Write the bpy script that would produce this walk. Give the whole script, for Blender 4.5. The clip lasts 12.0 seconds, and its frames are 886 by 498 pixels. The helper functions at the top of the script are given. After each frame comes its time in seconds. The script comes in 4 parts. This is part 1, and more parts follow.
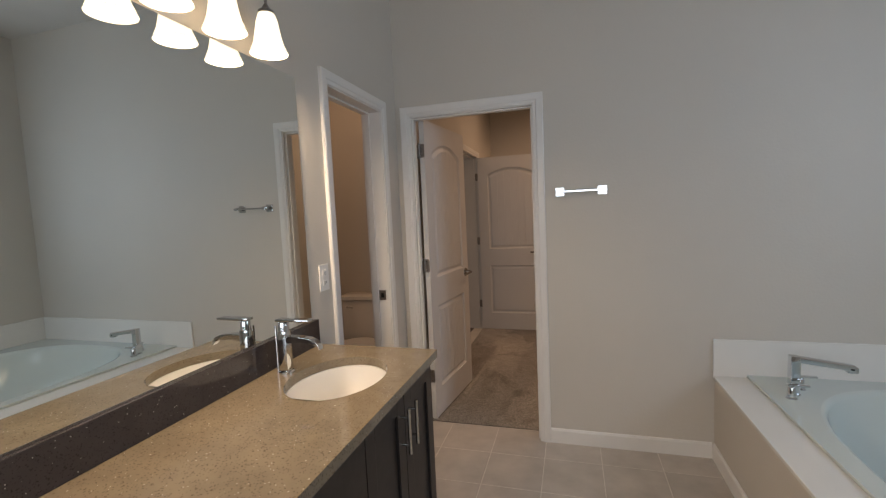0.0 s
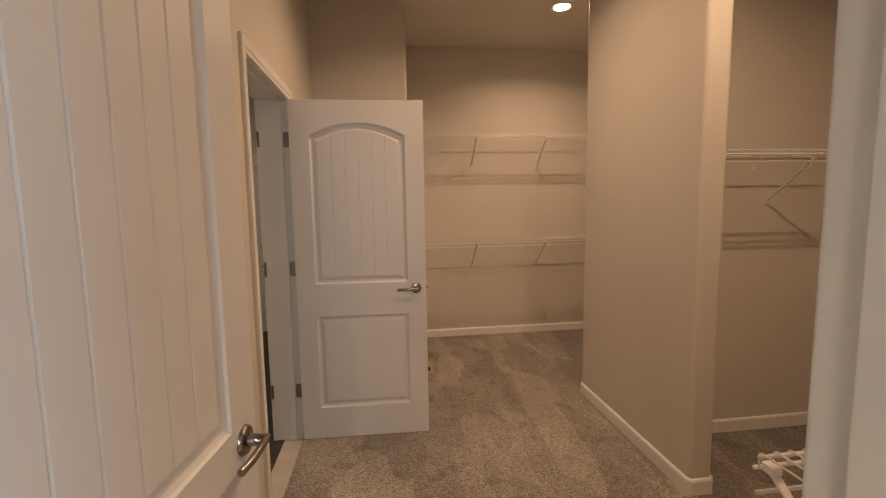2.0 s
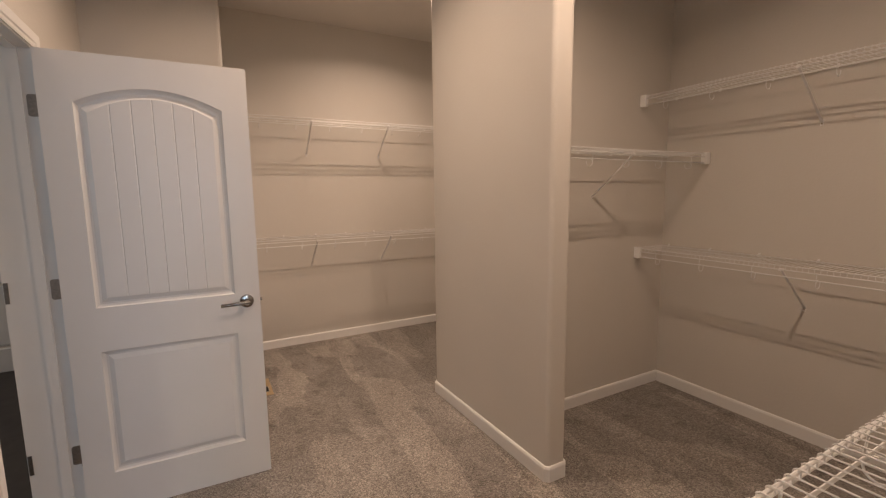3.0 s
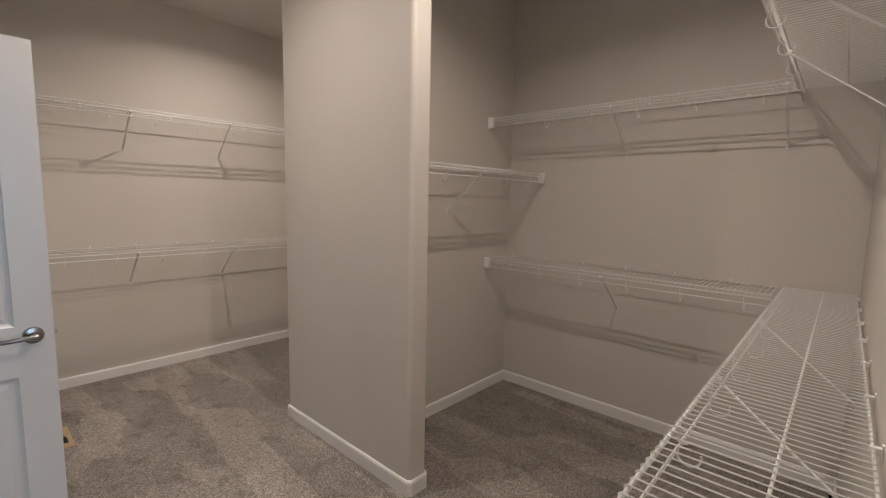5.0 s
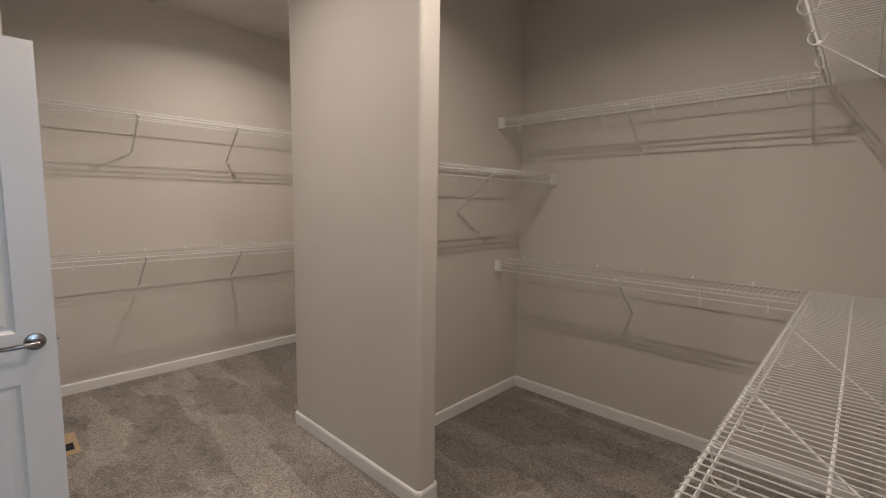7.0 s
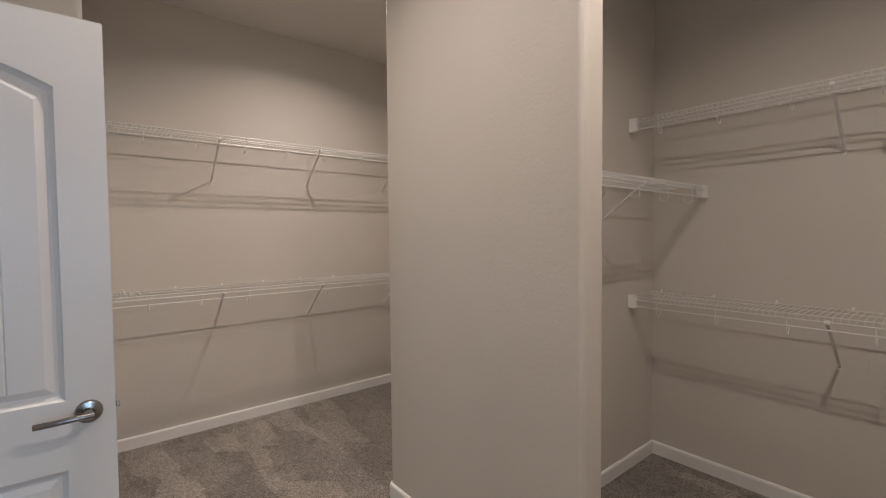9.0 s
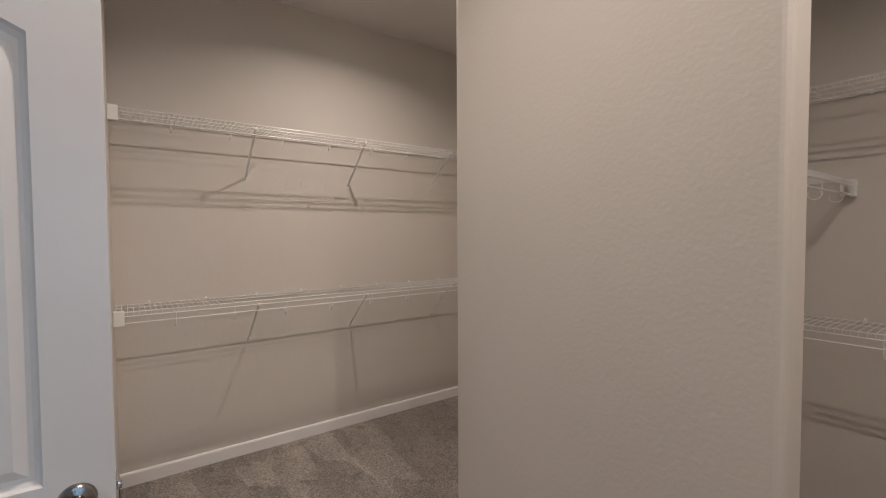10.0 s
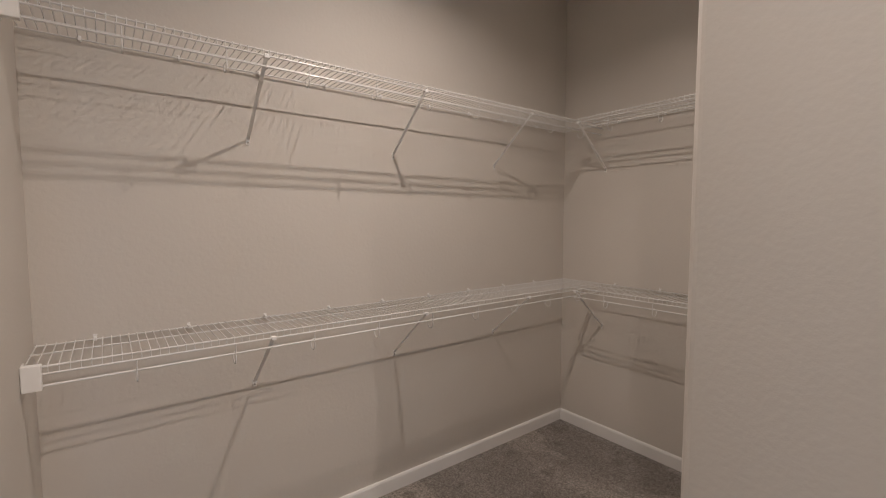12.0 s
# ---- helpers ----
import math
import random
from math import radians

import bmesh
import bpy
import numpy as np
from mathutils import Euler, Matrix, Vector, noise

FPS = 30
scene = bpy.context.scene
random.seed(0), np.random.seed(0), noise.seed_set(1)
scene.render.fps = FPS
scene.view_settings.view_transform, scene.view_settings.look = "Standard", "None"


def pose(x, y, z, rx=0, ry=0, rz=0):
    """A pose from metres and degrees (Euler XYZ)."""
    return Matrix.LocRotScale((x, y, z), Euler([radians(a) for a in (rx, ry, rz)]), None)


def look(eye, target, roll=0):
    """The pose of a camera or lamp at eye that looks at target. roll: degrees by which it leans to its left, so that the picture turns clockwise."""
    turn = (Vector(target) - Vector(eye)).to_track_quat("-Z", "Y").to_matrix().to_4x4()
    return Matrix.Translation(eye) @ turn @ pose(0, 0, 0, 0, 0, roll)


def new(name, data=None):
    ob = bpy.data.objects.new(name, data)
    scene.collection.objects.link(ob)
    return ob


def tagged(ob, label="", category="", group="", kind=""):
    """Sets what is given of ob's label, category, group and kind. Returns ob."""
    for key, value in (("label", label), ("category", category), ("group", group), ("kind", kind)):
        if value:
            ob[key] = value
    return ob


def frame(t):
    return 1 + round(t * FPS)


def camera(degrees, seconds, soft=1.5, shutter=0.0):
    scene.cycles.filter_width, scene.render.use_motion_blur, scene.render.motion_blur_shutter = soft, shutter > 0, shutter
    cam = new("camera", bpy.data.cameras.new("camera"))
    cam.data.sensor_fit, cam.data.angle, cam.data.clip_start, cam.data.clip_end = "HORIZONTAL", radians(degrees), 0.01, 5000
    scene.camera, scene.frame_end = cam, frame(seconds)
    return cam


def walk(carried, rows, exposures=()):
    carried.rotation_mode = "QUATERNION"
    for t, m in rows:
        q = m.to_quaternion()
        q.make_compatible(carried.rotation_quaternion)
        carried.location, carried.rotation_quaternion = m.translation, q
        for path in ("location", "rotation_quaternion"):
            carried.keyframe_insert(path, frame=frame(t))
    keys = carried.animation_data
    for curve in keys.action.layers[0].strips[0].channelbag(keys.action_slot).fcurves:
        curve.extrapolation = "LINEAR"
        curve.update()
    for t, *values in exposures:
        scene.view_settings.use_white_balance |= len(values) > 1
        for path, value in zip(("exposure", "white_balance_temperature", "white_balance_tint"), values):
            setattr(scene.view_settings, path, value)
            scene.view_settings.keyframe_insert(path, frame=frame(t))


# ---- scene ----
cam = camera(90.5, 12.0, soft=1.2)
PATH = [
    (0, (1.424, -1.399, 1.429), (0.861, 0.513, 1.265), -2.6),
    (0.2, (1.277, -1.024, 1.437), (0.812, 0.919, 1.343), -2.8),
    (0.5, (1.193, -0.413, 1.44), (0.92, 1.566, 1.354), -2.7),
    (0.8, (1.128, 0.081, 1.435), (0.76, 2.044, 1.319), -1.3),
    (1, (1.08, 0.364, 1.431), (0.727, 2.327, 1.289), -1.2),
    (1.5, (1.033, 0.844, 1.444), (0.728, 2.812, 1.257), -1.6),
    (2, (0.91, 1.086, 1.45), (1.166, 3.058, 1.242), -0.9),
    (2.5, (0.893, 1.259, 1.45), (1.583, 3.12, 1.205), 0.1),
    (3, (0.921, 1.382, 1.462), (1.871, 3.123, 1.207), -0.7),
    (3.5, (0.936, 1.427, 1.47), (2.115, 3.024, 1.222), -0.4),
    (5.5, (0.929, 1.446, 1.497), (2.431, 2.748, 1.276), 1.4),
    (6, (0.941, 1.451, 1.494), (2.464, 2.728, 1.274), 1.5),
    (6.5, (0.95, 1.456, 1.49), (2.449, 2.762, 1.268), 1.2),
    (7, (0.977, 1.488, 1.486), (2.417, 2.86, 1.276), 0.8),
    (7.5, (0.996, 1.55, 1.468), (2.348, 3.015, 1.307), 0.4),
    (7.7, (0.994, 1.603, 1.468), (2.331, 3.083, 1.328), 0.3),
    (9.5, (1.143, 2.359, 1.434), (2.358, 3.946, 1.372), -0.6),
    (10, (1.178, 2.601, 1.469), (2.346, 4.222, 1.397), -0.3),
    (10.5, (1.201, 2.824, 1.472), (2.404, 4.418, 1.369), -0.3),
    (11, (1.256, 3.042, 1.461), (2.47, 4.628, 1.349), -0.3),
    (11.5, (1.292, 3.311, 1.467), (2.457, 4.931, 1.333), -0.1),
    (12, (1.33, 3.685, 1.496), (2.54, 5.271, 1.364), -0.0),
]
EXPOSURE = [(0, -1.25, 6750, 13), (0.5, -1.30, 6600, 12), (1.0, -0.78, 6250, 10), (1.5, -0.86, 6600, 9), (2.0, -0.36, 6800, 10), (2.5, 0.0, 6150, 9), (3.5, 0.0, 5000, 3), (5.3, -0.04, 4580, -2), (9.0, -0.05, 4560, -1), (12, -0.02, 4550, 0)]
walk(cam, [(t, look(eye, target, roll)) for t, eye, target, roll in PATH], EXPOSURE)

# ---- light ----
def lamp(name, kind, m, energy, colour, size=0.1, size_y=None, spread=180):
    data = bpy.data.lights.new(name, kind)
    data.energy, data.color = energy, colour
    if kind == "AREA":
        data.shape = "RECTANGLE" if size_y else "DISK"
        data.size = size
        if size_y:
            data.size_y = size_y
        data.spread = radians(spread)
    else:
        data.shadow_soft_size = size
    ob = new(name, data)
    ob.matrix_world = m
    return ob


WARM = (1.0, 0.64, 0.40)
CEIL = 3.035
SPOTS = [(2.395, 4.71, 21.5, 0.046), (2.26, 2.28, 25, 0.046), (1.40, 3.53, 20.5, 0.046)]
for sx, sy, power, wide in SPOTS:
    lamp("downlight_bulb", "AREA", pose(sx, sy, CEIL - 0.012), power, WARM, wide, spread=150)
lamp("hall_bulb", "AREA", pose(-0.9, 4.6, CEIL - 0.012), 14, (1.0, 0.72, 0.50), 0.10, spread=150)
# added fill through the side door, brightens the partition; no such source is known
lamp("hall_fill", "AREA", look((-1.66, 2.80, 1.55), (3.0, 3.75, 1.35)), 6, (1.0, 0.90, 0.78), 1.0, 1.2)
lamp("toilet_bulb", "AREA", pose(-0.25, 1.2, CEIL - 0.012), 11.0, WARM, 0.10, spread=150)
BULBS = [-0.68, -0.485, -0.29, -0.094]
for by in BULBS:
    lamp("vanity_bulb", "POINT", pose(0.464, by, 2.012), 30.0, (1.0, 0.76, 0.52), 0.025)
lamp("window_sky", "AREA", look((3.76, -0.25, 1.80), (0, 0.15, 1.45)), 36, (0.64, 0.80, 1.0), 1.0, 0.95)
lamp("south_window_sky", "AREA", look((1.40, -3.17, 1.60), (1.60, 1.2, 1.10)), 48, (0.80, 0.89, 1.0), 1.5, 1.2)

world = bpy.data.worlds.new("sky")
scene.world = world
world.use_nodes = True
wn = world.node_tree.nodes
sky = wn.new("ShaderNodeTexSky")
sky.sky_type, sky.sun_disc = "NISHITA", False
sky.sun_elevation, sky.sun_rotation = radians(40), radians(200)
world.node_tree.links.new(sky.outputs["Color"], wn["Background"].inputs["Color"])
wn["Background"].inputs["Strength"].default_value = 0.05


# ---- materials ----
def mat(name, colour, rough=0.5, metal=0.0, vary=0.06, scale=6.0, bump=0.0, bump_scale=200.0, bump_size=0.001, second=None, spec=0.5, tile_random=0.0):
    """A surface with large and small variation of its colour, and fine relief."""
    m = bpy.data.materials.new(name)
    m.use_nodes = True
    n, l = m.node_tree.nodes, m.node_tree.links
    b = n["Principled BSDF"]
    b.inputs["Roughness"].default_value = rough
    b.inputs["Metallic"].default_value = metal
    b.inputs["Specular IOR Level"].default_value = spec
    tc = n.new("ShaderNodeTexCoord")
    geo = n.new("ShaderNodeNewGeometry")
    big = n.new("ShaderNodeTexNoise")
    big.inputs["Scale"].default_value = scale
    big.inputs["Detail"].default_value = 6
    l.new(geo.outputs["Position"], big.inputs["Vector"])
    ramp = n.new("ShaderNodeValToRGB")
    c = Vector(colour)
    lo = second or tuple(c * (1 - vary))
    hi = tuple(min(1.0, v) for v in c * (1 + vary))
    ramp.color_ramp.elements[0].position, ramp.color_ramp.elements[1].position = 0.3, 0.7
    ramp.color_ramp.elements[0].color = (*lo, 1)
    ramp.color_ramp.elements[1].color = (*hi, 1)
    l.new(big.outputs["Fac"], ramp.inputs["Fac"])
    out = ramp.outputs["Color"]
    if tile_random:
        info = n.new("ShaderNodeObjectInfo")
        mr = n.new("ShaderNodeMapRange")
        mr.inputs["To Min"].default_value, mr.inputs["To Max"].default_value = 1 - tile_random, 1 + tile_random
        l.new(info.outputs["Random"], mr.inputs["Value"])
        hsv = n.new("ShaderNodeHueSaturation")
        l.new(mr.outputs["Result"], hsv.inputs["Value"])
        l.new(out, hsv.inputs["Color"])
        out = hsv.outputs["Color"]
    l.new(out, b.inputs["Base Color"])
    if bump:
        fine = n.new("ShaderNodeTexNoise")
        fine.inputs["Scale"].default_value = bump_scale
        fine.inputs["Detail"].default_value = 3
        l.new(geo.outputs["Position"], fine.inputs["Vector"])
        bp = n.new("ShaderNodeBump")
        bp.inputs["Strength"].default_value = bump
        bp.inputs["Distance"].default_value = bump_size
        l.new(fine.outputs["Fac"], bp.inputs["Height"])
        l.new(bp.outputs["Normal"], b.inputs["Normal"])
    return m


PAINT = mat("wall_paint", (0.605, 0.569, 0.513), 0.62, vary=0.025, scale=1.3, bump=0.28, bump_scale=70, bump_size=0.003)
CEILING = mat("ceiling_paint", (0.66, 0.63, 0.59), 0.8, vary=0.03, scale=2, bump=0.4, bump_scale=60, bump_size=0.003)
TRIM = mat("trim_paint", (0.77, 0.755, 0.73), 0.33, vary=0.02, scale=4, bump=0.05, bump_scale=40)
DOOR = mat("door_paint", (0.67, 0.66, 0.645), 0.36, vary=0.02, scale=3, bump=0.06, bump_scale=55, bump_size=0.001)
WIRE = mat("white_vinyl_wire", (0.72, 0.71, 0.69), 0.32, vary=0.03, scale=30)
PLASTIC = mat("white_plastic", (0.82, 0.81, 0.79), 0.4, vary=0.02, scale=20)
HINGE = mat("brushed_nickel_dark", (0.33, 0.31, 0.29), 0.32, 1.0, vary=0.12, scale=90, bump=0.1, bump_scale=300)
NICKEL = mat("satin_nickel", (0.55, 0.53, 0.50), 0.25, 1.0, vary=0.05, scale=80)
HANDLE = mat("dark_satin_nickel", (0.28, 0.262, 0.24), 0.22, 1.0, vary=0.06, scale=80)
CHROME = mat("chrome", (0.68, 0.69, 0.70), 0.05, 1.0, vary=0.02, scale=20)
CERAMIC = mat("ceramic", (0.84, 0.82, 0.78), 0.08, vary=0.015, scale=5)
ACRYLIC = mat("tub_acrylic", (0.62, 0.68, 0.655), 0.10, vary=0.015, scale=3)
SURROUND = mat("cultured_marble", (0.78, 0.77, 0.74), 0.2, vary=0.03, scale=3)
ESPRESSO = mat("espresso_wood", (0.020, 0.015, 0.014), 0.42, vary=0.35, scale=25, bump=0.08, bump_scale=60)
GROUT = mat("grout", (0.66, 0.62, 0.57), 0.9, vary=0.1, scale=30, bump=0.2, bump_scale=400)
TILE = mat("floor_tile", (0.47, 0.43, 0.39), 0.42, vary=0.12, scale=7, bump=0.06, bump_scale=60, tile_random=0.05)
# near-black colour paints the shade inside holes: duct mouth, slots, sink overflow
DARK = mat("hole_shade", (0.012, 0.011, 0.010), 0.8, vary=0.1)
PLYWOOD = mat("subfloor_board", (0.40, 0.30, 0.17), 0.7, vary=0.15, scale=40, bump=0.2, bump_scale=120)
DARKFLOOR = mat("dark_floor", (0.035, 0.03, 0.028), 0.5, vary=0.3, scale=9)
MIRROR = mat("mirror_silver", (0.86, 0.89, 0.87), 0.0, 1.0, vary=0.0)


def glow(name, colour, strength):
    m = bpy.data.materials.new(name)
    m.use_nodes = True
    b = m.node_tree.nodes["Principled BSDF"]
    b.inputs["Base Color"].default_value = (0.85, 0.82, 0.78, 1)
    b.inputs["Roughness"].default_value = 0.35
    b.inputs["Emission Color"].default_value = (*colour, 1)
    b.inputs["Emission Strength"].default_value = strength
    return m


SHADE = glow("frosted_lit_glass", (1.0, 0.80, 0.55), 4.2)
LENS = glow("downlight_lens", (1.0, 0.86, 0.68), 25.0)


def carpet_mat():
    m = bpy.data.materials.new("carpet")
    m.use_nodes = True
    n, l = m.node_tree.nodes, m.node_tree.links
    b = n["Principled BSDF"]
    b.inputs["Roughness"].default_value = 1.0
    b.inputs["Specular IOR Level"].default_value = 0.1
    b.inputs["Sheen Weight"].default_value = 0.25
    geo = n.new("ShaderNodeNewGeometry")

    def noise_tex(scale, detail, rot=0.0, stretch=(1, 1, 1), wander=0.0):
        mp = n.new("ShaderNodeMapping")
        mp.inputs["Rotation"].default_value = (0, 0, rot)
        mp.inputs["Scale"].default_value = stretch
        l.new(geo.outputs["Position"], mp.inputs["Vector"])
        t = n.new("ShaderNodeTexNoise")
        t.inputs["Scale"].default_value, t.inputs["Detail"].default_value = scale, detail
        t.inputs["Distortion"].default_value = wander
        l.new(mp.outputs["Vector"], t.inputs["Vector"])
        return t.outputs["Fac"]

    def ramp(src, a, bb, c0, c1):
        r = n.new("ShaderNodeValToRGB")
        r.color_ramp.elements[0].position, r.color_ramp.elements[1].position = a, bb
        r.color_ramp.elements[0].color, r.color_ramp.elements[1].color = (*c0, 1), (*c1, 1)
        l.new(src, r.inputs["Fac"])
        return r.outputs["Color"]

    def mul(x, y):
        mx = n.new("ShaderNodeMix")
        mx.data_type, mx.blend_type = "RGBA", "MULTIPLY"
        mx.inputs["Factor"].default_value = 1.0
        l.new(x, mx.inputs["A"])
        l.new(y, mx.inputs["B"])
        return mx.outputs["Result"]

    tuft = noise_tex(150, 3)
    cells = n.new("ShaderNodeTexVoronoi")
    cells.inputs["Scale"].default_value = 150
    l.new(geo.outputs["Position"], cells.inputs["Vector"])
    sep = n.new("ShaderNodeSeparateColor")
    l.new(cells.outputs["Color"], sep.inputs["Color"])
    fleck = ramp(sep.outputs["Red"], 0.0, 1.0, (0.56, 0.555, 0.55), (1.40, 1.405, 1.41))
    yarn = ramp(tuft, 0.32, 0.68, (0.145, 0.129, 0.113), (0.325, 0.291, 0.258))
    # vacuum strokes with crisp ends, trodden spots and broad pile shading
    def strokes(scale, rot, stretch, lo, hi, at):
        mp = n.new("ShaderNodeMapping")
        mp.inputs["Rotation"].default_value = (0, 0, rot)
        mp.inputs["Scale"].default_value = stretch
        wob = n.new("ShaderNodeTexNoise")
        wob.inputs["Scale"].default_value, wob.inputs["Detail"].default_value = 9.0, 2.0
        l.new(geo.outputs["Position"], wob.inputs["Vector"])
        add = n.new("ShaderNodeVectorMath")
        add.operation = "MULTIPLY_ADD"
        add.inputs[1].default_value = (0.035, 0.035, 0.0)
        l.new(wob.outputs["Color"], add.inputs[0])
        l.new(geo.outputs["Position"], add.inputs[2])
        l.new(add.outputs["Vector"], mp.inputs["Vector"])
        v = n.new("ShaderNodeTexVoronoi")
        v.distance = "CHEBYCHEV"
        v.inputs["Scale"].default_value = scale
        l.new(mp.outputs["Vector"], v.inputs["Vector"])
        sp = n.new("ShaderNodeSeparateColor")
        l.new(v.outputs["Color"], sp.inputs["Color"])
        return ramp(sp.outputs["Green"], at, at + 0.30, lo, hi)

    lanes = strokes(4.6, radians(14), (1.0, 0.30, 0), (0.90, 0.90, 0.90), (1.23, 1.225, 1.21), 0.50)
    streak = strokes(6.5, radians(-18), (1.0, 0.22, 0), (0.97, 0.97, 0.97), (1.10, 1.10, 1.10), 0.55)
    broad = ramp(noise_tex(2.7, 2.5, radians(30), (1.0, 0.7, 1), 0.8), 0.47, 0.545, (0.95, 0.945, 0.94), (1.06, 1.06, 1.06))
    prints = ramp(noise_tex(6.5, 1.5), 0.62, 0.66, (1.0, 1.0, 1.0), (0.78, 0.77, 0.76))
    l.new(mul(mul(mul(mul(mul(yarn, fleck), lanes), streak), broad), prints), b.inputs["Base Color"])
    bp = n.new("ShaderNodeBump")
    bp.inputs["Strength"].default_value, bp.inputs["Distance"].default_value = 0.9, 0.008
    l.new(tuft, bp.inputs["Height"])
    l.new(bp.outputs["Normal"], b.inputs["Normal"])
    return m


CARPET = carpet_mat()


def quartz_mat(name, base, speck, glint):
    m = mat(name, base, 0.05, vary=0.10, scale=14)
    n, l = m.node_tree.nodes, m.node_tree.links
    b = n["Principled BSDF"]
    src = b.inputs["Base Color"].links[0].from_socket
    geo = n.new("ShaderNodeNewGeometry")
    for scale, colour, at in ((340, speck, 0.09), (480, glint, 0.0025)):
        v = n.new("ShaderNodeTexVoronoi")
        v.inputs["Scale"].default_value = scale
        l.new(geo.outputs["Position"], v.inputs["Vector"])
        sep = n.new("ShaderNodeSeparateColor")
        l.new(v.outputs["Color"], sep.inputs["Color"])
        lt = n.new("ShaderNodeMath")
        lt.operation = "LESS_THAN"
        lt.inputs[1].default_value = at
        l.new(sep.outputs["Red"], lt.inputs[0])
        mx = n.new("ShaderNodeMix")
        mx.data_type = "RGBA"
        l.new(lt.outputs["Value"], mx.inputs["Factor"])
        l.new(src, mx.inputs["A"])
        mx.inputs["B"].default_value = (*colour, 1)
        src = mx.outputs["Result"]
    l.new(src, b.inputs["Base Color"])
    return m


QUARTZ = quartz_mat("brown_quartz", (0.228, 0.184, 0.128), (0.140, 0.108, 0.072), (0.72, 0.66, 0.56))
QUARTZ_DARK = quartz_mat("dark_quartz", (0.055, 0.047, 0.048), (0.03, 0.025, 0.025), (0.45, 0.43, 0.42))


# ---- mesh helpers ----
def box(bm, x0, x1, y0, y1, z0, z1, bevel=0.0):
    r = bmesh.ops.create_cube(bm, size=1.0, matrix=Matrix.Translation(((x0 + x1) / 2, (y0 + y1) / 2, (z0 + z1) / 2)) @ Matrix.Diagonal((x1 - x0, y1 - y0, z1 - z0, 1)))
    if bevel:
        es = list({e for v in r["verts"] for e in v.link_edges})
        bmesh.ops.bevel(bm, geom=es, offset=bevel, segments=2, affect="EDGES", profile=0.6)
    return bm


def box_of(*a, bevel=0.0):
    return box(bmesh.new(), *a, bevel=bevel)


def tube(bm, pts, r, sides=6, closed=False):
    """A round bar along the points."""
    pts = [Vector(p) for p in pts]
    rings = []
    n = len(pts)
    up = None
    for i, p in enumerate(pts):
        if closed:
            d = pts[(i + 1) % n] - pts[i - 1]
        else:
            d = pts[min(i + 1, n - 1)] - pts[max(i - 1, 0)]
        d.normalize()
        if up is None:
            up = d.orthogonal().normalized()
        up = (up - d * up.dot(d)).normalized()
        side = d.cross(up)
        rings.append([bm.verts.new(p + (up * math.cos(a) + side * math.sin(a)) * r) for a in (2 * math.pi * k / sides for k in range(sides))])
    for i in range(n if closed else n - 1):
        a, b = rings[i], rings[(i + 1) % n]
        for k in range(sides):
            bm.faces.new((a[k], a[(k + 1) % sides], b[(k + 1) % sides], b[k]))
    if not closed:
        bm.faces.new(rings[0][::-1])
        bm.faces.new(rings[-1])
    return bm


def lathe(bm, profile, centre=(0, 0, 0), sides=24, sx=1.0, sy=1.0, cap=True):
    """A turned body from (radius, height) pairs, round z."""
    cx, cy, cz = centre
    rings = [[bm.verts.new((cx + r * sx * math.cos(2 * math.pi * k / sides), cy + r * sy * math.sin(2 * math.pi * k / sides), cz + z)) for k in range(sides)] for r, z in profile]
    for a, b in zip(rings, rings[1:]):
        for k in range(sides):
            bm.faces.new((a[k], a[(k + 1) % sides], b[(k + 1) % sides], b[k]))
    if cap:
        bm.faces.new(rings[0][::-1])
        bm.faces.new(rings[-1])
    return bm


def part(name, bm, material, parent=None, label="", smooth=False, m=None):
    me = bpy.data.meshes.new(name)
    bmesh.ops.recalc_face_normals(bm, faces=bm.faces[:])
    if smooth:
        for f in bm.faces:
            f.smooth = True
    bm.to_mesh(me)
    bm.free()
    if smooth:
        me.set_sharp_from_angle(angle=radians(40))
    me.materials.append(material)
    ob = new(name, me)
    if m is not None:
        ob.matrix_world = m
    if parent:
        ob.parent = parent
    if label:
        ob["label"] = label
    return ob


def empty(name, m, label, category, group="", kind=""):
    e = new(name)
    e.empty_display_size = 0.1
    e.matrix_world = m
    return tagged(e, label, category, group, kind)


def structure(name, bm, material, label, category):
    return tagged(part(name, bm, material), label, category, kind="structure")


# ---- the shell ----
XL, T = 0.366, 0.115          # inner face of the wall on the left, wall thickness
W1A, W1B = 1.260, 1.354      # wall between bathroom and closet
YB, XR, XR2 = 5.707, 3.903, 3.980      # closet back wall and closet end wall
D1 = (0.461, 1.220)          # bathroom door opening
D2 = (3.002, 3.796)          # side door opening
WC = (0.428, 1.018)          # toilet room opening
HEAD = 2.036
BX, BY0 = 3.78, -3.2         # bathroom end wall and rear wall
PX0, PX1, PY0, PY1 = 2.346, 2.468, 2.933, 4.130   # partition in the closet
KX, KY = 1.112, 4.757         # boxed-out corner
RY = 3.445                   # back wall of the side bay

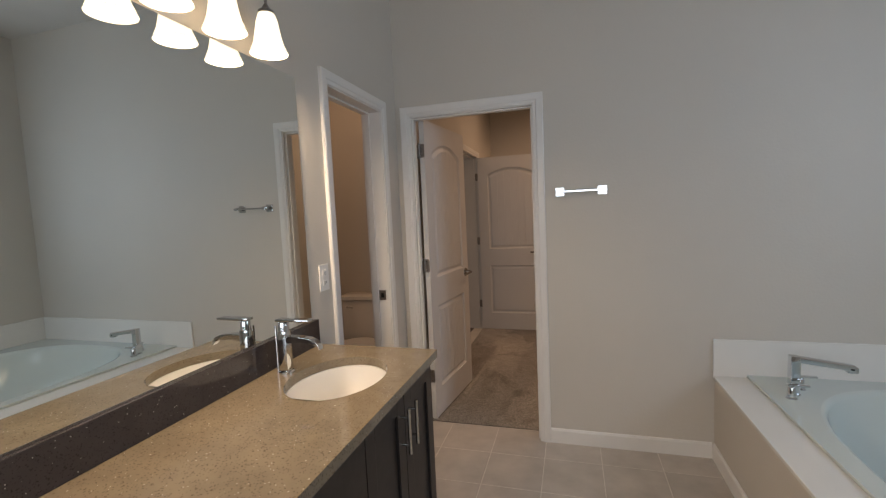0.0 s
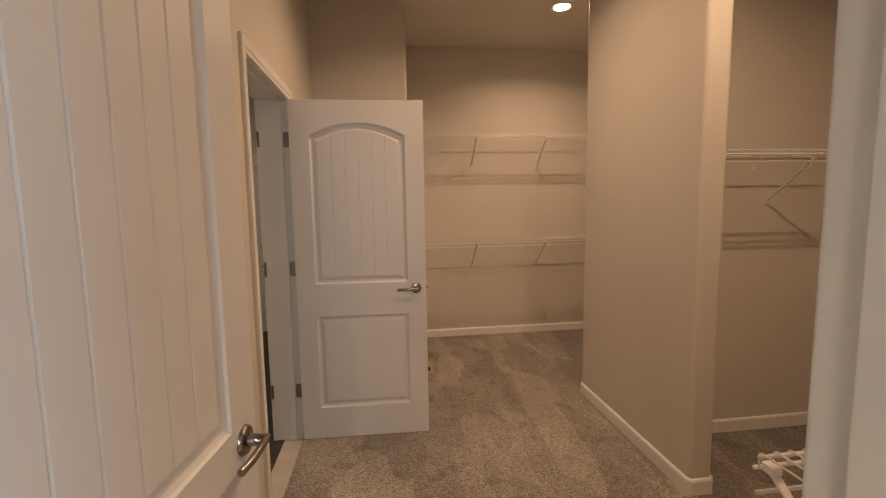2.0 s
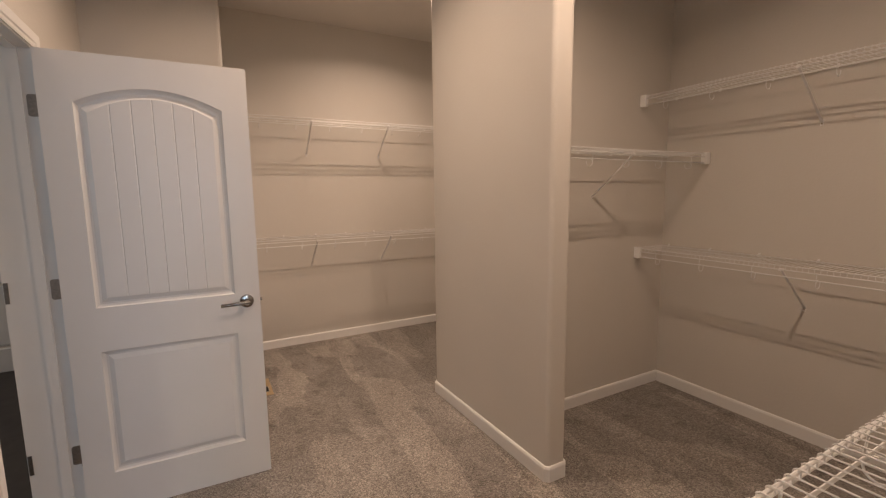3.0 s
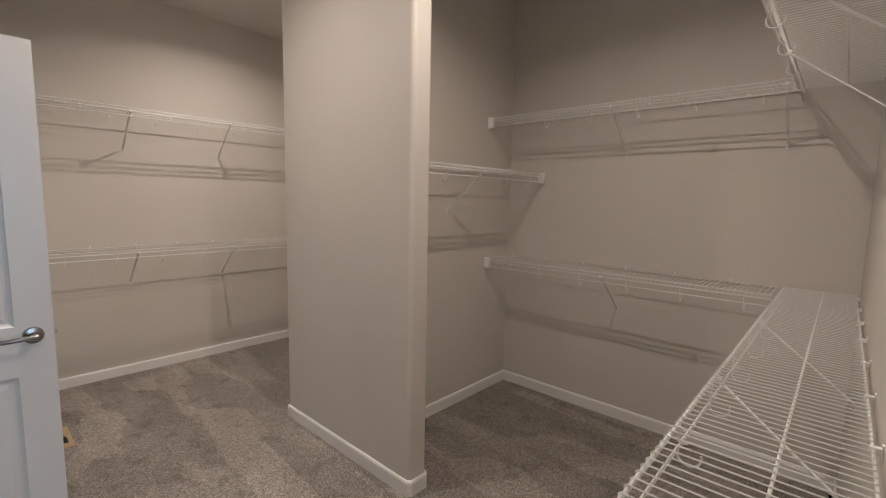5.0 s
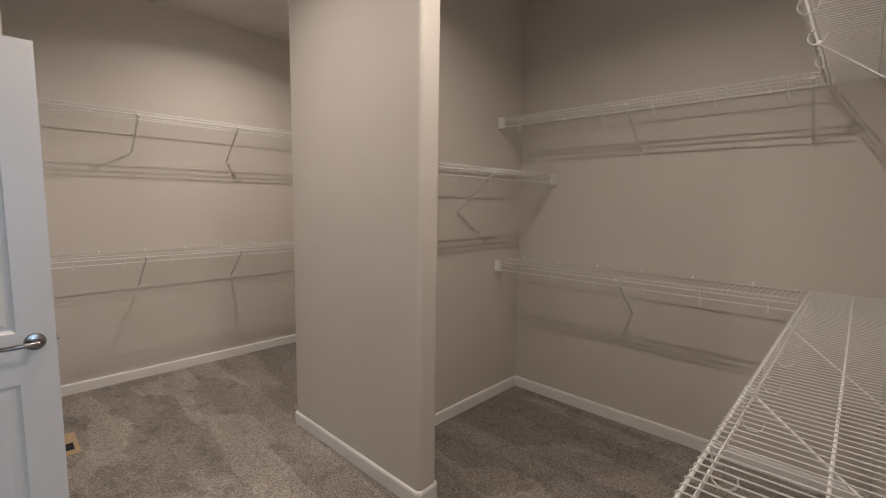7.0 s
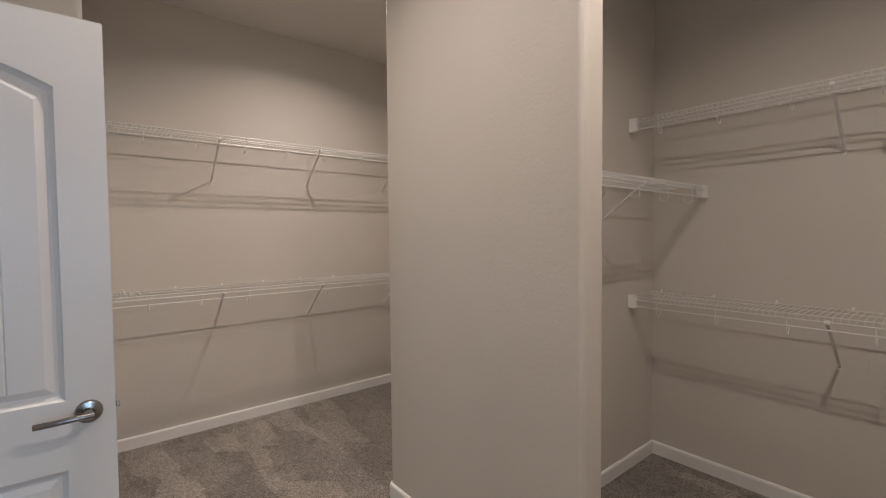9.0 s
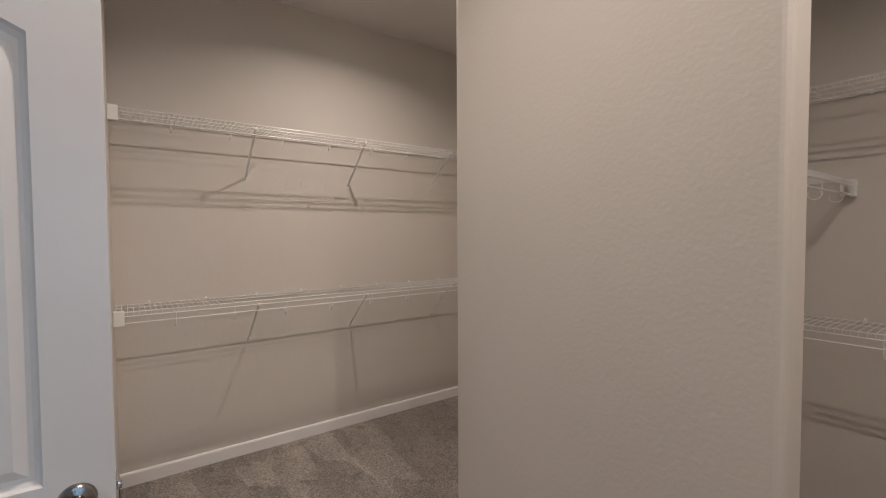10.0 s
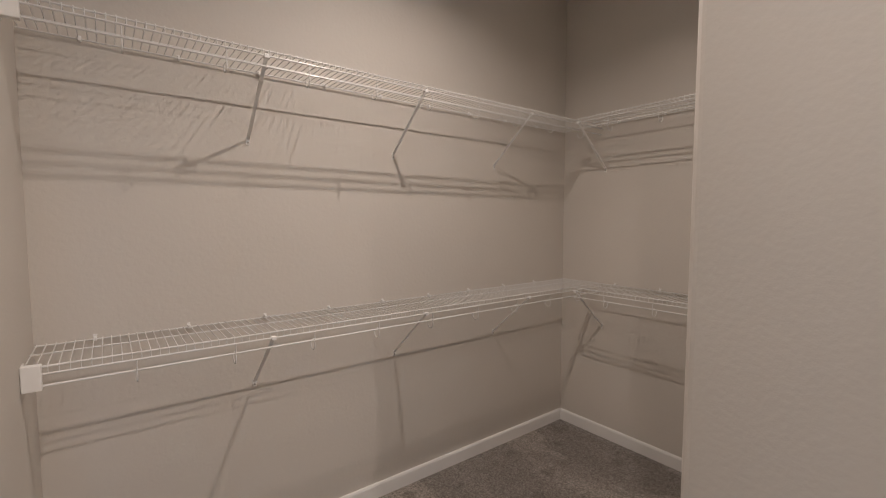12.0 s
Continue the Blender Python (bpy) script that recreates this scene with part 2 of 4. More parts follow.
# walls from a plan, with rounded drywall corners
def plan_wall(loop, z0, z1, r=0.024):
    bm = bmesh.new()
    pts = []
    n = len(loop)
    for i, (x, y, rounded) in enumerate(loop):
        p, a, c = Vector((x, y)), Vector(loop[i - 1][:2]), Vector(loop[(i + 1) % n][:2])
        if not rounded:
            pts.append(p)
            continue
        u, v = (a - p).normalized() * r, (c - p).normalized() * r
        for k in range(5):
            th = math.pi / 2 * k / 4
            pts.append(p + u * (1 - math.sin(th)) + v * (1 - math.cos(th)))
    low = [bm.verts.new((q.x, q.y, z0)) for q in pts]
    top = [bm.verts.new((q.x, q.y, z1)) for q in pts]
    for i in range(len(pts)):
        j = (i + 1) % len(pts)
        bm.faces.new((low[i], low[j], top[j], top[i]))
    bm.faces.new(low[::-1])
    bm.faces.new(top)
    return bm


b = box_of(D1[1], BX + T, W1A, W1B, 0, CEIL)
box(b, XL, D1[0], W1A, W1B, 0, CEIL)
box(b, D1[0], D1[1], W1A, W1B, HEAD, CEIL)
structure("wall_bath_closet", b, PAINT, "greige painted wall between bathroom and closet", "wall")

b = box_of(XL - T, XL, BY0, WC[0], 0, CEIL)
box(b, XL - T, XL, WC[0], WC[1], HEAD, CEIL)
box(b, XL - T, XL, WC[1], D2[0], 0, CEIL)
box(b, XL - T, XL, D2[0], D2[1], HEAD + 0.025, CEIL)
box(b, XL - T, XL, D2[1], KY, 0, CEIL)
structure("wall_west", b, PAINT, "long greige painted wall with two door openings", "wall")

b = plan_wall([(XL - T, KY, False), (KX, KY, True), (KX, YB + T, False), (XL - T, YB + T, False)], 0, CEIL)
structure("wall_block", b, PAINT, "greige painted boxed-out wall beside the closet recess", "wall")
structure("wall_north", box_of(KX, XR2 + T, YB, YB + T, 0, CEIL), PAINT, "greige painted closet wall behind the wire shelves", "wall")
b = box_of(XR, XR2 + T, W1B, 3.80, 0, CEIL)
box(b, XR2, XR2 + T, 3.80, YB, 0, CEIL)
structure("wall_east", b, PAINT, "greige painted end wall of the closet", "wall")

structure("wall_partition", plan_wall([(PX0, PY0, True), (PX1, PY0, True), (PX1, RY, False), (XR, RY, False), (XR, 3.80, False), (XR2, 3.80, False), (XR2, PY1, False), (PX0, PY1, True)], 0, CEIL), PAINT,
          "greige painted partition with bullnose drywall corners", "wall")

# bathroom walls
WIN = (-0.80, 0.30, 1.30, 2.35)
b = box_of(BX, BX + T, BY0, WIN[0], 0, CEIL)
box(b, BX, BX + T, WIN[1], W1A, 0, CEIL)
box(b, BX, BX + T, WIN[0], WIN[1], 0, WIN[2])
box(b, BX, BX + T, WIN[0], WIN[1], WIN[3], CEIL)
structure("wall_bath_east", b, PAINT, "greige painted bathroom wall with the window", "wall")
WINS = (0.60, 2.20, 0.95, 2.25)
b = box_of(XL - T, WINS[0], BY0 - T, BY0, 0, CEIL)
box(b, WINS[1], BX + T, BY0 - T, BY0, 0, CEIL)
box(b, WINS[0], WINS[1], BY0 - T, BY0, 0, WINS[2])
box(b, WINS[0], WINS[1], BY0 - T, BY0, WINS[3], CEIL)
structure("wall_bath_south", b, PAINT, "greige painted rear bathroom wall with a window", "wall")
GLASS = mat("window_glass", (0.9, 0.95, 1.0), 0.25, vary=0.0)
GLASS.node_tree.nodes["Principled BSDF"].inputs["Transmission Weight"].default_value = 1.0


def window(name, m, y0, y1, z0, z1, label):
    """Framed window in a wall's opening: local x goes out through the wall."""
    wf = empty(name, m, label, "window", kind="structure")
    for nm, y2, y3, z2, z3 in (("jamb", y0, y0 + 0.05, z0, z1), ("jamb", y1 - 0.05, y1, z0, z1), ("head", y0 + 0.05, y1 - 0.05, z1 - 0.05, z1), ("sill", y0 + 0.05, y1 - 0.05, z0, z0 + 0.05)):
        part(nm, box_of(0.03, 0.09, y2, y3, z2, z3), TRIM, wf)
    pane = part("pane", box_of(0.055, 0.061, y0 + 0.05, y1 - 0.05, z0 + 0.05, z1 - 0.05), GLASS, wf)
    pane.visible_shadow = False


window("window_3", pose(0, BY0, 0, 0, 0, -90), *WINS, "white framed frosted window in the rear bathroom wall")
window("window_1", pose(BX, 0, 0), *WIN, "white framed frosted bathroom window above the tub")

# toilet room
WX, WY0, WY1 = -0.80, 0.22, 2.06
b = box_of(WX - T, WX, WY0 - T, WY1 + T, 0, CEIL)
box(b, WX, XL - T, WY1, WY1 + T, 0, CEIL)
box(b, WX, XL - T, WY0 - T, WY0, 0, CEIL)
structure("wall_toilet_room", b, PAINT, "greige painted walls of the toilet room", "wall")

# hall beyond the side door
# unseen window opening, added only to let the fill lamp in
HW = (2.30, 3.30, 0.95, 2.15)
b = box_of(-1.7 - T, -1.7, WY1 + T, HW[0], 0, CEIL)
box(b, -1.7 - T, -1.7, HW[1], 6.3, 0, CEIL)
box(b, -1.7 - T, -1.7, HW[0], HW[1], 0, HW[2])
box(b, -1.7 - T, -1.7, HW[0], HW[1], HW[3], CEIL)
window("added_hall_window", pose(-1.7, 0, 0, 0, 0, 180), -HW[1], -HW[0], HW[2], HW[3], "unseen white framed window added for fill light in the room beyond the side door")
box(b, -1.7 - T, XL - T, 6.3, 6.3 + T, 0, CEIL)
structure("wall_hall", b, PAINT, "greige painted walls of the room beyond", "wall")
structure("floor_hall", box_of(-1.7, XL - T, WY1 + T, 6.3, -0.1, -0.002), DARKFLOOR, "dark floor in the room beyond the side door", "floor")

structure("ceiling", box_of(-1.9, XR2 + T, BY0 - T, 6.5, CEIL, CEIL + 0.1), CEILING, "painted drywall ceiling", "ceiling")
b = box_of(XL, XR2, 1.378, YB, -0.1, 0.008)
structure("floor_closet", b, CARPET, "grey-brown cut pile carpet with vacuum marks", "carpet")
structure("floor_bath", box_of(WX - T, BX, BY0, 1.378, -0.1, -0.0012), GROUT, "grey grout bed under the bathroom tiles", "floor")
structure("threshold", box_of(XL - T, XL, D2[0], D2[1], -0.1, -0.001), TILE, "tile strip under the side door", "floor")
structure("floor_toilet", box_of(WX, XL - T, 1.378, WY1, -0.1, -0.004), TILE, "beige tile floor of the toilet room", "floor")


# ---- trim ----
def skirting(bm, p, q, nx, ny, h=0.089, t=0.012):
    """A skirting board from p to q on a wall whose face looks along (nx, ny)."""
    prof = [(0, 0), (t, 0), (t, h - 0.012), (t - 0.004, h - 0.003), (t - 0.008, h), (0, h)]
    ends = [[bm.verts.new((x + nx * d, y + ny * d, z)) for d, z in prof] for x, y in (p, q)]
    k = len(prof)
    for i in range(k):
        bm.faces.new((ends[0][i], ends[0][(i + 1) % k], ends[1][(i + 1) % k], ends[1][i]))
    bm.faces.new(ends[0])
    bm.faces.new(ends[1][::-1])


def skirting_run(name, pts, h=0.089, t=0.0125):
    """A mitred skirting board along a bent line, on the right hand of its direction."""
    prof = [(0, 0), (t, 0), (t, h - 0.012), (t - 0.004, h - 0.003), (t - 0.008, h), (0, h)]
    bm = bmesh.new()
    pts = [Vector(p) for p in pts]
    rings = []
    for i, p in enumerate(pts):
        a = (p - pts[i - 1]).normalized() if i else (pts[1] - p).normalized()
        c = (pts[i + 1] - p).normalized() if i < len(pts) - 1 else a
        na, nc = Vector((a.y, -a.x)), Vector((c.y, -c.x))
        mitre = (na + nc) / (1 + na.dot(nc))
        rings.append([bm.verts.new((p.x + mitre.x * d, p.y + mitre.y * d, z)) for d, z in prof])
    k = len(prof)
    for a, c in zip(rings, rings[1:]):
        for i in range(k):
            bm.faces.new((a[i], a[(i + 1) % k], c[(i + 1) % k], c[i]))
    bm.faces.new(rings[0])
    bm.faces.new(rings[-1][::-1])
    structure(name, bm, TRIM, "white painted skirting board mitred round the bullnose corners", "baseboard")


def board(name, p, q, nx, ny):
    bm = bmesh.new()
    skirting(bm, p, q, nx, ny)
    structure(name, bm, TRIM, "white painted skirting board at the foot of the wall", "baseboard")


G = 0.0125
board("baseboard", (KX, YB), (XR2, YB), 0, -1)
board("baseboard", (XR2, PY1), (XR2, YB - G), -1, 0)
board("baseboard", (XR, W1B), (XR, RY), -1, 0)
board("baseboard", (PX1 + G, RY), (XR - G, RY), 0, -1)
CH = 0.014
skirting_run("baseboard", [(XR2 - G, PY1), (PX0 + CH, PY1), (PX0, PY1 - CH), (PX0, PY0 + CH), (PX0 + CH, PY0), (PX1 - CH, PY0), (PX1, PY0 + CH), (PX1, RY)])
board("baseboard", (D1[1] + 0.061, W1B), (XR - G, W1B), 0, 1)
skirting_run("baseboard", [(KX, YB - G), (KX, KY + CH), (KX - CH, KY), (XL, KY)])
board("baseboard", (XL, W1B + 0.02), (XL, D2[0] - 0.061), 1, 0)
board("baseboard", (XL, D2[1] + 0.061), (XL, KY - G), 1, 0)
board("baseboard", (D1[1] + 0.061, W1A), (2.15, W1A), 0, -1)
board("baseboard", (WX, WY1), (XL - T, WY1), 0, -1)
board("baseboard", (WX, WY0), (WX, WY1 - G), 1, 0)


def casing(name, a0, a1, top, m, w=0.060, label="white painted door casing with a stepped profile"):
    """Casing round an opening from a0 to a1: local x along the wall, y out of the wall."""
    e = empty(name, m, label, "door casing", kind="structure")
    prof = [(0.0, 0.0), (0.0, 0.009), (0.006, 0.011), (0.017, 0.0115), (0.022, 0.0155), (w - 0.005, 0.0175), (w, 0.014), (w, 0.0)]

    def leg(pts):
        bm = bmesh.new()
        rings = []
        for (x, z), (ox, oz) in pts:
            rings.append([bm.verts.new((x + ox * d, h, z + oz * d)) for d, h in prof])
        k = len(prof)
        for i in range(k):
            bm.faces.new((rings[0][i], rings[0][(i + 1) % k], rings[1][(i + 1) % k], rings[1][i]))
        bm.faces.new(rings[0])
        bm.faces.new(rings[1][::-1])
        return bm

    a0, a1, top = a0 - 0.0, a1 + 0.0, top
    part("casing_leg", leg([((a0, 0), (-1, 0)), ((a0, top), (-1, 1))]), TRIM, e)
    part("casing_leg", leg([((a1, 0), (1, 0)), ((a1, top), (1, 1))]), TRIM, e)
    part("casing_head", leg([((a0, top), (-1, 1)), ((a1, top), (1, 1))]), TRIM, e)
    return e


def jamb(name, a0, a1, top, depth, m, stop=0.5):
    """Lining of an opening: local x along the wall, y through the wall from 0 to depth."""
    e = empty(name, m, "white painted door lining with stop", "door frame", kind="structure")
    t, s = 0.006, 0.009
    part("lining", box_of(a0, a0 + t, -0.002, depth + 0.002, 0, top), TRIM, e)
    part("lining", box_of(a1 - t, a1, -0.002, depth + 0.002, 0, top), TRIM, e)
    part("lining", box_of(a0 + t, a1 - t, -0.002, depth + 0.002, top - t, top), TRIM, e)
    y0, y1 = depth * stop - 0.018, depth * stop + 0.018
    part("stop", box_of(a0 + t, a0 + t + s, y0, y1, 0, top - t), TRIM, e)
    part("stop", box_of(a1 - t - s, a1 - t, y0, y1, 0, top - t), TRIM, e)
    part("stop", box_of(a0 + t + s, a1 - t - s, y0, y1, top - t - s, top - t), TRIM, e)
    return e


casing("trim_bath_door", D1[0], D1[1], HEAD, pose(0, W1A, 0) @ Matrix.Diagonal((1, -1, 1, 1)))
jamb("jamb_bath_door", D1[0], D1[1], HEAD, W1B - W1A, pose(0, W1A, 0), 0.45)
# along y, out of the wall towards +x
SIDE = Matrix(((0, 1, 0, XL), (1, 0, 0, 0), (0, 0, 1, 0), (0, 0, 0, 1)))
SIDE_IN = Matrix(((0, -1, 0, XL), (1, 0, 0, 0), (0, 0, 1, 0), (0, 0, 0, 1)))
casing("trim_toilet_door", WC[0], WC[1], HEAD, SIDE)
jamb("jamb_toilet_door", WC[0], WC[1], HEAD, T, SIDE_IN, 0.74)
casing("trim_side_door", D2[0], D2[1], HEAD + 0.025, SIDE)
jamb("jamb_side_door", D2[0], D2[1], HEAD + 0.025, T + 0.065, SIDE_IN, 0.33)
casing("trim_bath_door_inner", D1[0], D1[1], HEAD, pose(0, W1B, 0))


# ---- doors ----
def panel_face(bm, outline, y, s, plank):
    """A moulded panel sunk in a door face at y; s is +1 or -1, the way the face looks. outline(d) gives the rim loop set in by d."""
    steps = [(0.0, 0.0), (0.005, 0.006), (0.014, 0.0125), (0.022, 0.013), (0.042, 0.004)]
    loops = [[bm.verts.new((x, y - s * depth, z)) for x, z in outline(d)] for d, depth in steps]
    for a, c in zip(loops, loops[1:]):
        for i in range(len(a)):
            j = (i + 1) % len(a)
            bm.faces.new((a[i], a[j], c[j], c[i]))
    rim = outline(0.042)
    yf = y - s * 0.004
    if not plank:
        bm.faces.new(loops[-1])
        return
    xs = [p[0] for p in rim]
    x0, x1 = min(xs), max(xs)
    zb = min(p[1] for p in rim)

    def top(x):
        pts = sorted(p for p in rim if p[1] > zb + 0.01)
        for p, q in zip(pts, pts[1:]):
            if p[0] <= x <= q[0] and q[0] > p[0]:
                return p[1] + (q[1] - p[1]) * (x - p[0]) / (q[0] - p[0])
        return pts[-1][1] if x > pts[-1][0] else pts[0][1]

    n, g = plank, 0.0035
    cuts = [x0 + (x1 - x0) * i / n for i in range(n + 1)]
    for i in range(n):
        a, c = cuts[i] + (g if i else 0), cuts[i + 1] - (g if i < n - 1 else 0)
        row = [a + (c - a) * k / 4 for k in range(5)]
        bm.faces.new([bm.verts.new((x, yf, zb)) for x in (a, c)] + [bm.verts.new((x, yf, top(x))) for x in row[::-1]])
        if i < n - 1:
            m_, e_ = cuts[i + 1], cuts[i + 1] + g
            yd = yf - s * 0.0025
            for p, q, yp, yq in ((c, m_, yf, yd), (m_, e_, yd, yf)):
                bm.faces.new([bm.verts.new(v) for v in ((p, yp, zb), (q, yq, zb), (q, yq, top(q)), (p, yp, top(p)))])


def door_leaf_mesh(w, h, low_plank, t=0.035):
    bm = bmesh.new()
    st = 0.112
    zs = (0.195, 0.768, 0.966, h - 0.200, h - 0.128)
    for s, y in ((-1, -t), (1, 0.0)):
        def quad(x0, x1, z0, z1):
            bm.faces.new([bm.verts.new(v) for v in ((x0, y, z0), (x1, y, z0), (x1, y, z1), (x0, y, z1))])

        def arch(x, d=0.0):
            u = (x - w / 2) / (w / 2 - st)
            return zs[3] + (zs[4] - zs[3]) * (1 - u * u)

        quad(0, st, 0, h)
        quad(w - st, w, 0, h)
        quad(st, w - st, 0, zs[0])
        quad(st, w - st, zs[1], zs[2])
        xs = [st + (w - 2 * st) * k / 16 for k in range(17)]
        bm.faces.new([bm.verts.new((x, y, arch(x))) for x in xs] + [bm.verts.new((w - st, y, h)), bm.verts.new((st, y, h))])

        def upper(d):
            x0, x1 = st + d, w - st - d
            row = [x1 + (x0 - x1) * k / 16 for k in range(17)]
            return [(x0, zs[2] + d), (x1, zs[2] + d)] + [(x, arch(st + (x - x0) / (x1 - x0) * (w - 2 * st)) - d) for x in row]

        def lower(d):
            return [(st + d, zs[0] + d), (w - st - d, zs[0] + d), (w - st - d, zs[1] - d), (st + d, zs[1] - d)]

        panel_face(bm, upper, y, s, 6)
        panel_face(bm, lower, y, s, low_plank)
    for a in (((0, 0), (0, h)), ((w, 0), (w, h)), ((0, 0), (w, 0)), ((0, h), (w, h))):
        (xa, za), (xb, zb) = a
        bm.faces.new([bm.verts.new(v) for v in ((xa, -t, za), (xb, -t, zb), (xb, 0, zb), (xa, 0, za))])
    bmesh.ops.remove_doubles(bm, verts=bm.verts[:], dist=0.00005)
    return bm


def lever(parent, x, z, y, s, way):
    """Lever handle on the face at y that looks along s; the lever points along way."""
    h = part("handle", turned_y(bmesh.new(), [(0.033, 0.0), (0.033, 0.004), (0.029, 0.009), (0.014, 0.012), (0.012, 0.045), (0.010, 0.048)], x, y, z, s), HANDLE, parent, "satin nickel lever handle", smooth=True)
    bm = bmesh.new()
    pts = [(x - way * 0.012, y + s * 0.046, z), (x + way * 0.03, y + s * 0.050, z + 0.001), (x + way * 0.075, y + s * 0.050, z - 0.001), (x + way * 0.115, y + s * 0.044, z - 0.003)]
    tube(bm, pts, 0.0085, 10)
    part("lever", bm, HANDLE, h, smooth=True)


def turned_y(bm, profile, x, y, z, s, sides=20):
    rings = [[bm.verts.new((x + r * math.cos(2 * math.pi * k / sides), y + s * d, z + r * math.sin(2 * math.pi * k / sides))) for k in range(sides)] for r, d in profile]
    for a, c in zip(rings, rings[1:]):
        for k in range(sides):
            bm.faces.new((a[k], a[(k + 1) % sides], c[(k + 1) % sides], c[k]))
    bm.faces.new(rings[0])
    bm.faces.new(rings[-1][::-1])
    return bm


def plate(u0, u1, z0, z1, w0, w1, put, r=0.012):
    """A thin plate with rounded corners; put(u, w, z) turns its face coordinates into x, y, z."""
    outline = []
    for cu, cz, a0 in ((u1 - r, z1 - r, 0), (u0 + r, z1 - r, 90), (u0 + r, z0 + r, 180), (u1 - r, z0 + r, 270)):
        outline += [(cu + r * math.cos(radians(a0 + 22.5 * k)), cz + r * math.sin(radians(a0 + 22.5 * k))) for k in range(5)]
    bm = bmesh.new()
    lo = [bm.verts.new(put(u, w0, z)) for u, z in outline]
    hi = [bm.verts.new(put(u, w1, z)) for u, z in outline]
    for i in range(len(lo)):
        j = (i + 1) % len(lo)
        bm.faces.new((lo[i], lo[j], hi[j], hi[i]))
    bm.faces.new(lo[::-1])
    bm.faces.new(hi)
    return bm


def hinge(parent, z):
    """A butt hinge: knuckles at the pin, one plate let into the leaf's edge, with rounded corners and screws."""
    bm = bmesh.new()
    tube(bm, [(0, 0.005, z - 0.046), (0, 0.005, z + 0.046)], 0.0065, 10)
    for k in (-0.046, 0.046):
        tube(bm, [(0, 0.005, z + k - 0.002), (0, 0.005, z + k + 0.002)], 0.008, 10)
    hg = part("hinge", bm, HINGE, parent, "dark satin nickel butt hinge", smooth=True)
    bm = plate(-0.034, 0.004, z - 0.044, z + 0.044, -0.0018, 0.0, lambda u, w, q: (w, u, q), 0.009)
    part("plate", bm, HINGE, hg)
    for dz in (-0.03, 0.0, 0.03):
        bm = tube(bmesh.new(), [(-0.0018, -0.020 + (0.006 if dz else -0.004), z + dz), (-0.0026, -0.020 + (0.006 if dz else -0.004), z + dz)], 0.0035, 8)
        part("screw", bm, NICKEL, hg)


def door(name, w, m, low_plank, label, h=2.02):
    e = empty(name, m, label, "door")
    part("leaf", door_leaf_mesh(w, h, low_plank), DOOR, e)
    for s, y in ((-1, -0.035), (1, 0.0)):
        lever(e, w - 0.062, 0.925, y, s, -1)
    bm = box_of(w, w + 0.0012, -0.030, -0.005, 0.895, 0.955)
    part("latch_plate", bm, NICKEL, e)
    part("latch_bolt", box_of(w + 0.0012, w + 0.010, -0.024, -0.011, 0.918, 0.932, bevel=0.002), NICKEL, e)
    for z in (0.30, 1.06, 1.82):
        hinge(e, z)
    return e


door("door_open_to_closet", 0.736, pose(D1[0] + 0.016, W1B + 0.022, 0.020, 0, 0, 83.2), 6, "white two-panel arched plank door standing open into the closet")
door("door_side", 0.774, pose(XL + 0.008, D2[1] - 0.008, 0.012, 0, 0, -90 + 88.6), 0, "white two-panel arched door standing open in front of the recess", 2.04)


for z in (0.312, 1.072, 1.832):
    tagged(part("hinge_leaf", plate(W1B - 0.032, W1B + 0.003, z - 0.044, z + 0.044, D1[0] + 0.006, D1[0] + 0.008, lambda u, w, q: (w, u, q), 0.010), HINGE), "dark satin nickel hinge leaf on the bathroom door lining", "hinge", "hinge leaves")
    tagged(part("hinge_leaf", plate(XL - 0.032, XL + 0.004, z - 0.044, z + 0.044, D2[1] - 0.008, D2[1] - 0.006, lambda u, w, q: (u, w, q), 0.010), HINGE), "dark satin nickel hinge leaf on the side door lining", "hinge", "hinge leaves")
    tagged(part("hinge_leaf", box_of(XL - T - 0.064, XL - T - 0.050, D2[1] - 0.009, D2[1] - 0.006, z - 0.044, z + 0.044), HINGE), "dark nickel hinge edge on the far side of the lining", "hinge", "hinge leaves")


# ---- wire shelving ----
WIRE_MESHES = {}


def deck_wire_mesh(depth, lip, r):
    """One cross wire of a shelf, bent down over the front; shared by all shelves of that depth."""
    if depth not in WIRE_MESHES:
        bm = tube(bmesh.new(), [(0, 0.012, 0.0), (0, depth - 0.003, 0.0), (0, depth, -0.003), (0, depth, lip)], r, 5)
        me = bpy.data.meshes.new("deck_wire")
        bm.to_mesh(me)
        bm.free()
        me.materials.append(WIRE)
        WIRE_MESHES[depth] = me
    return WIRE_MESHES[depth]


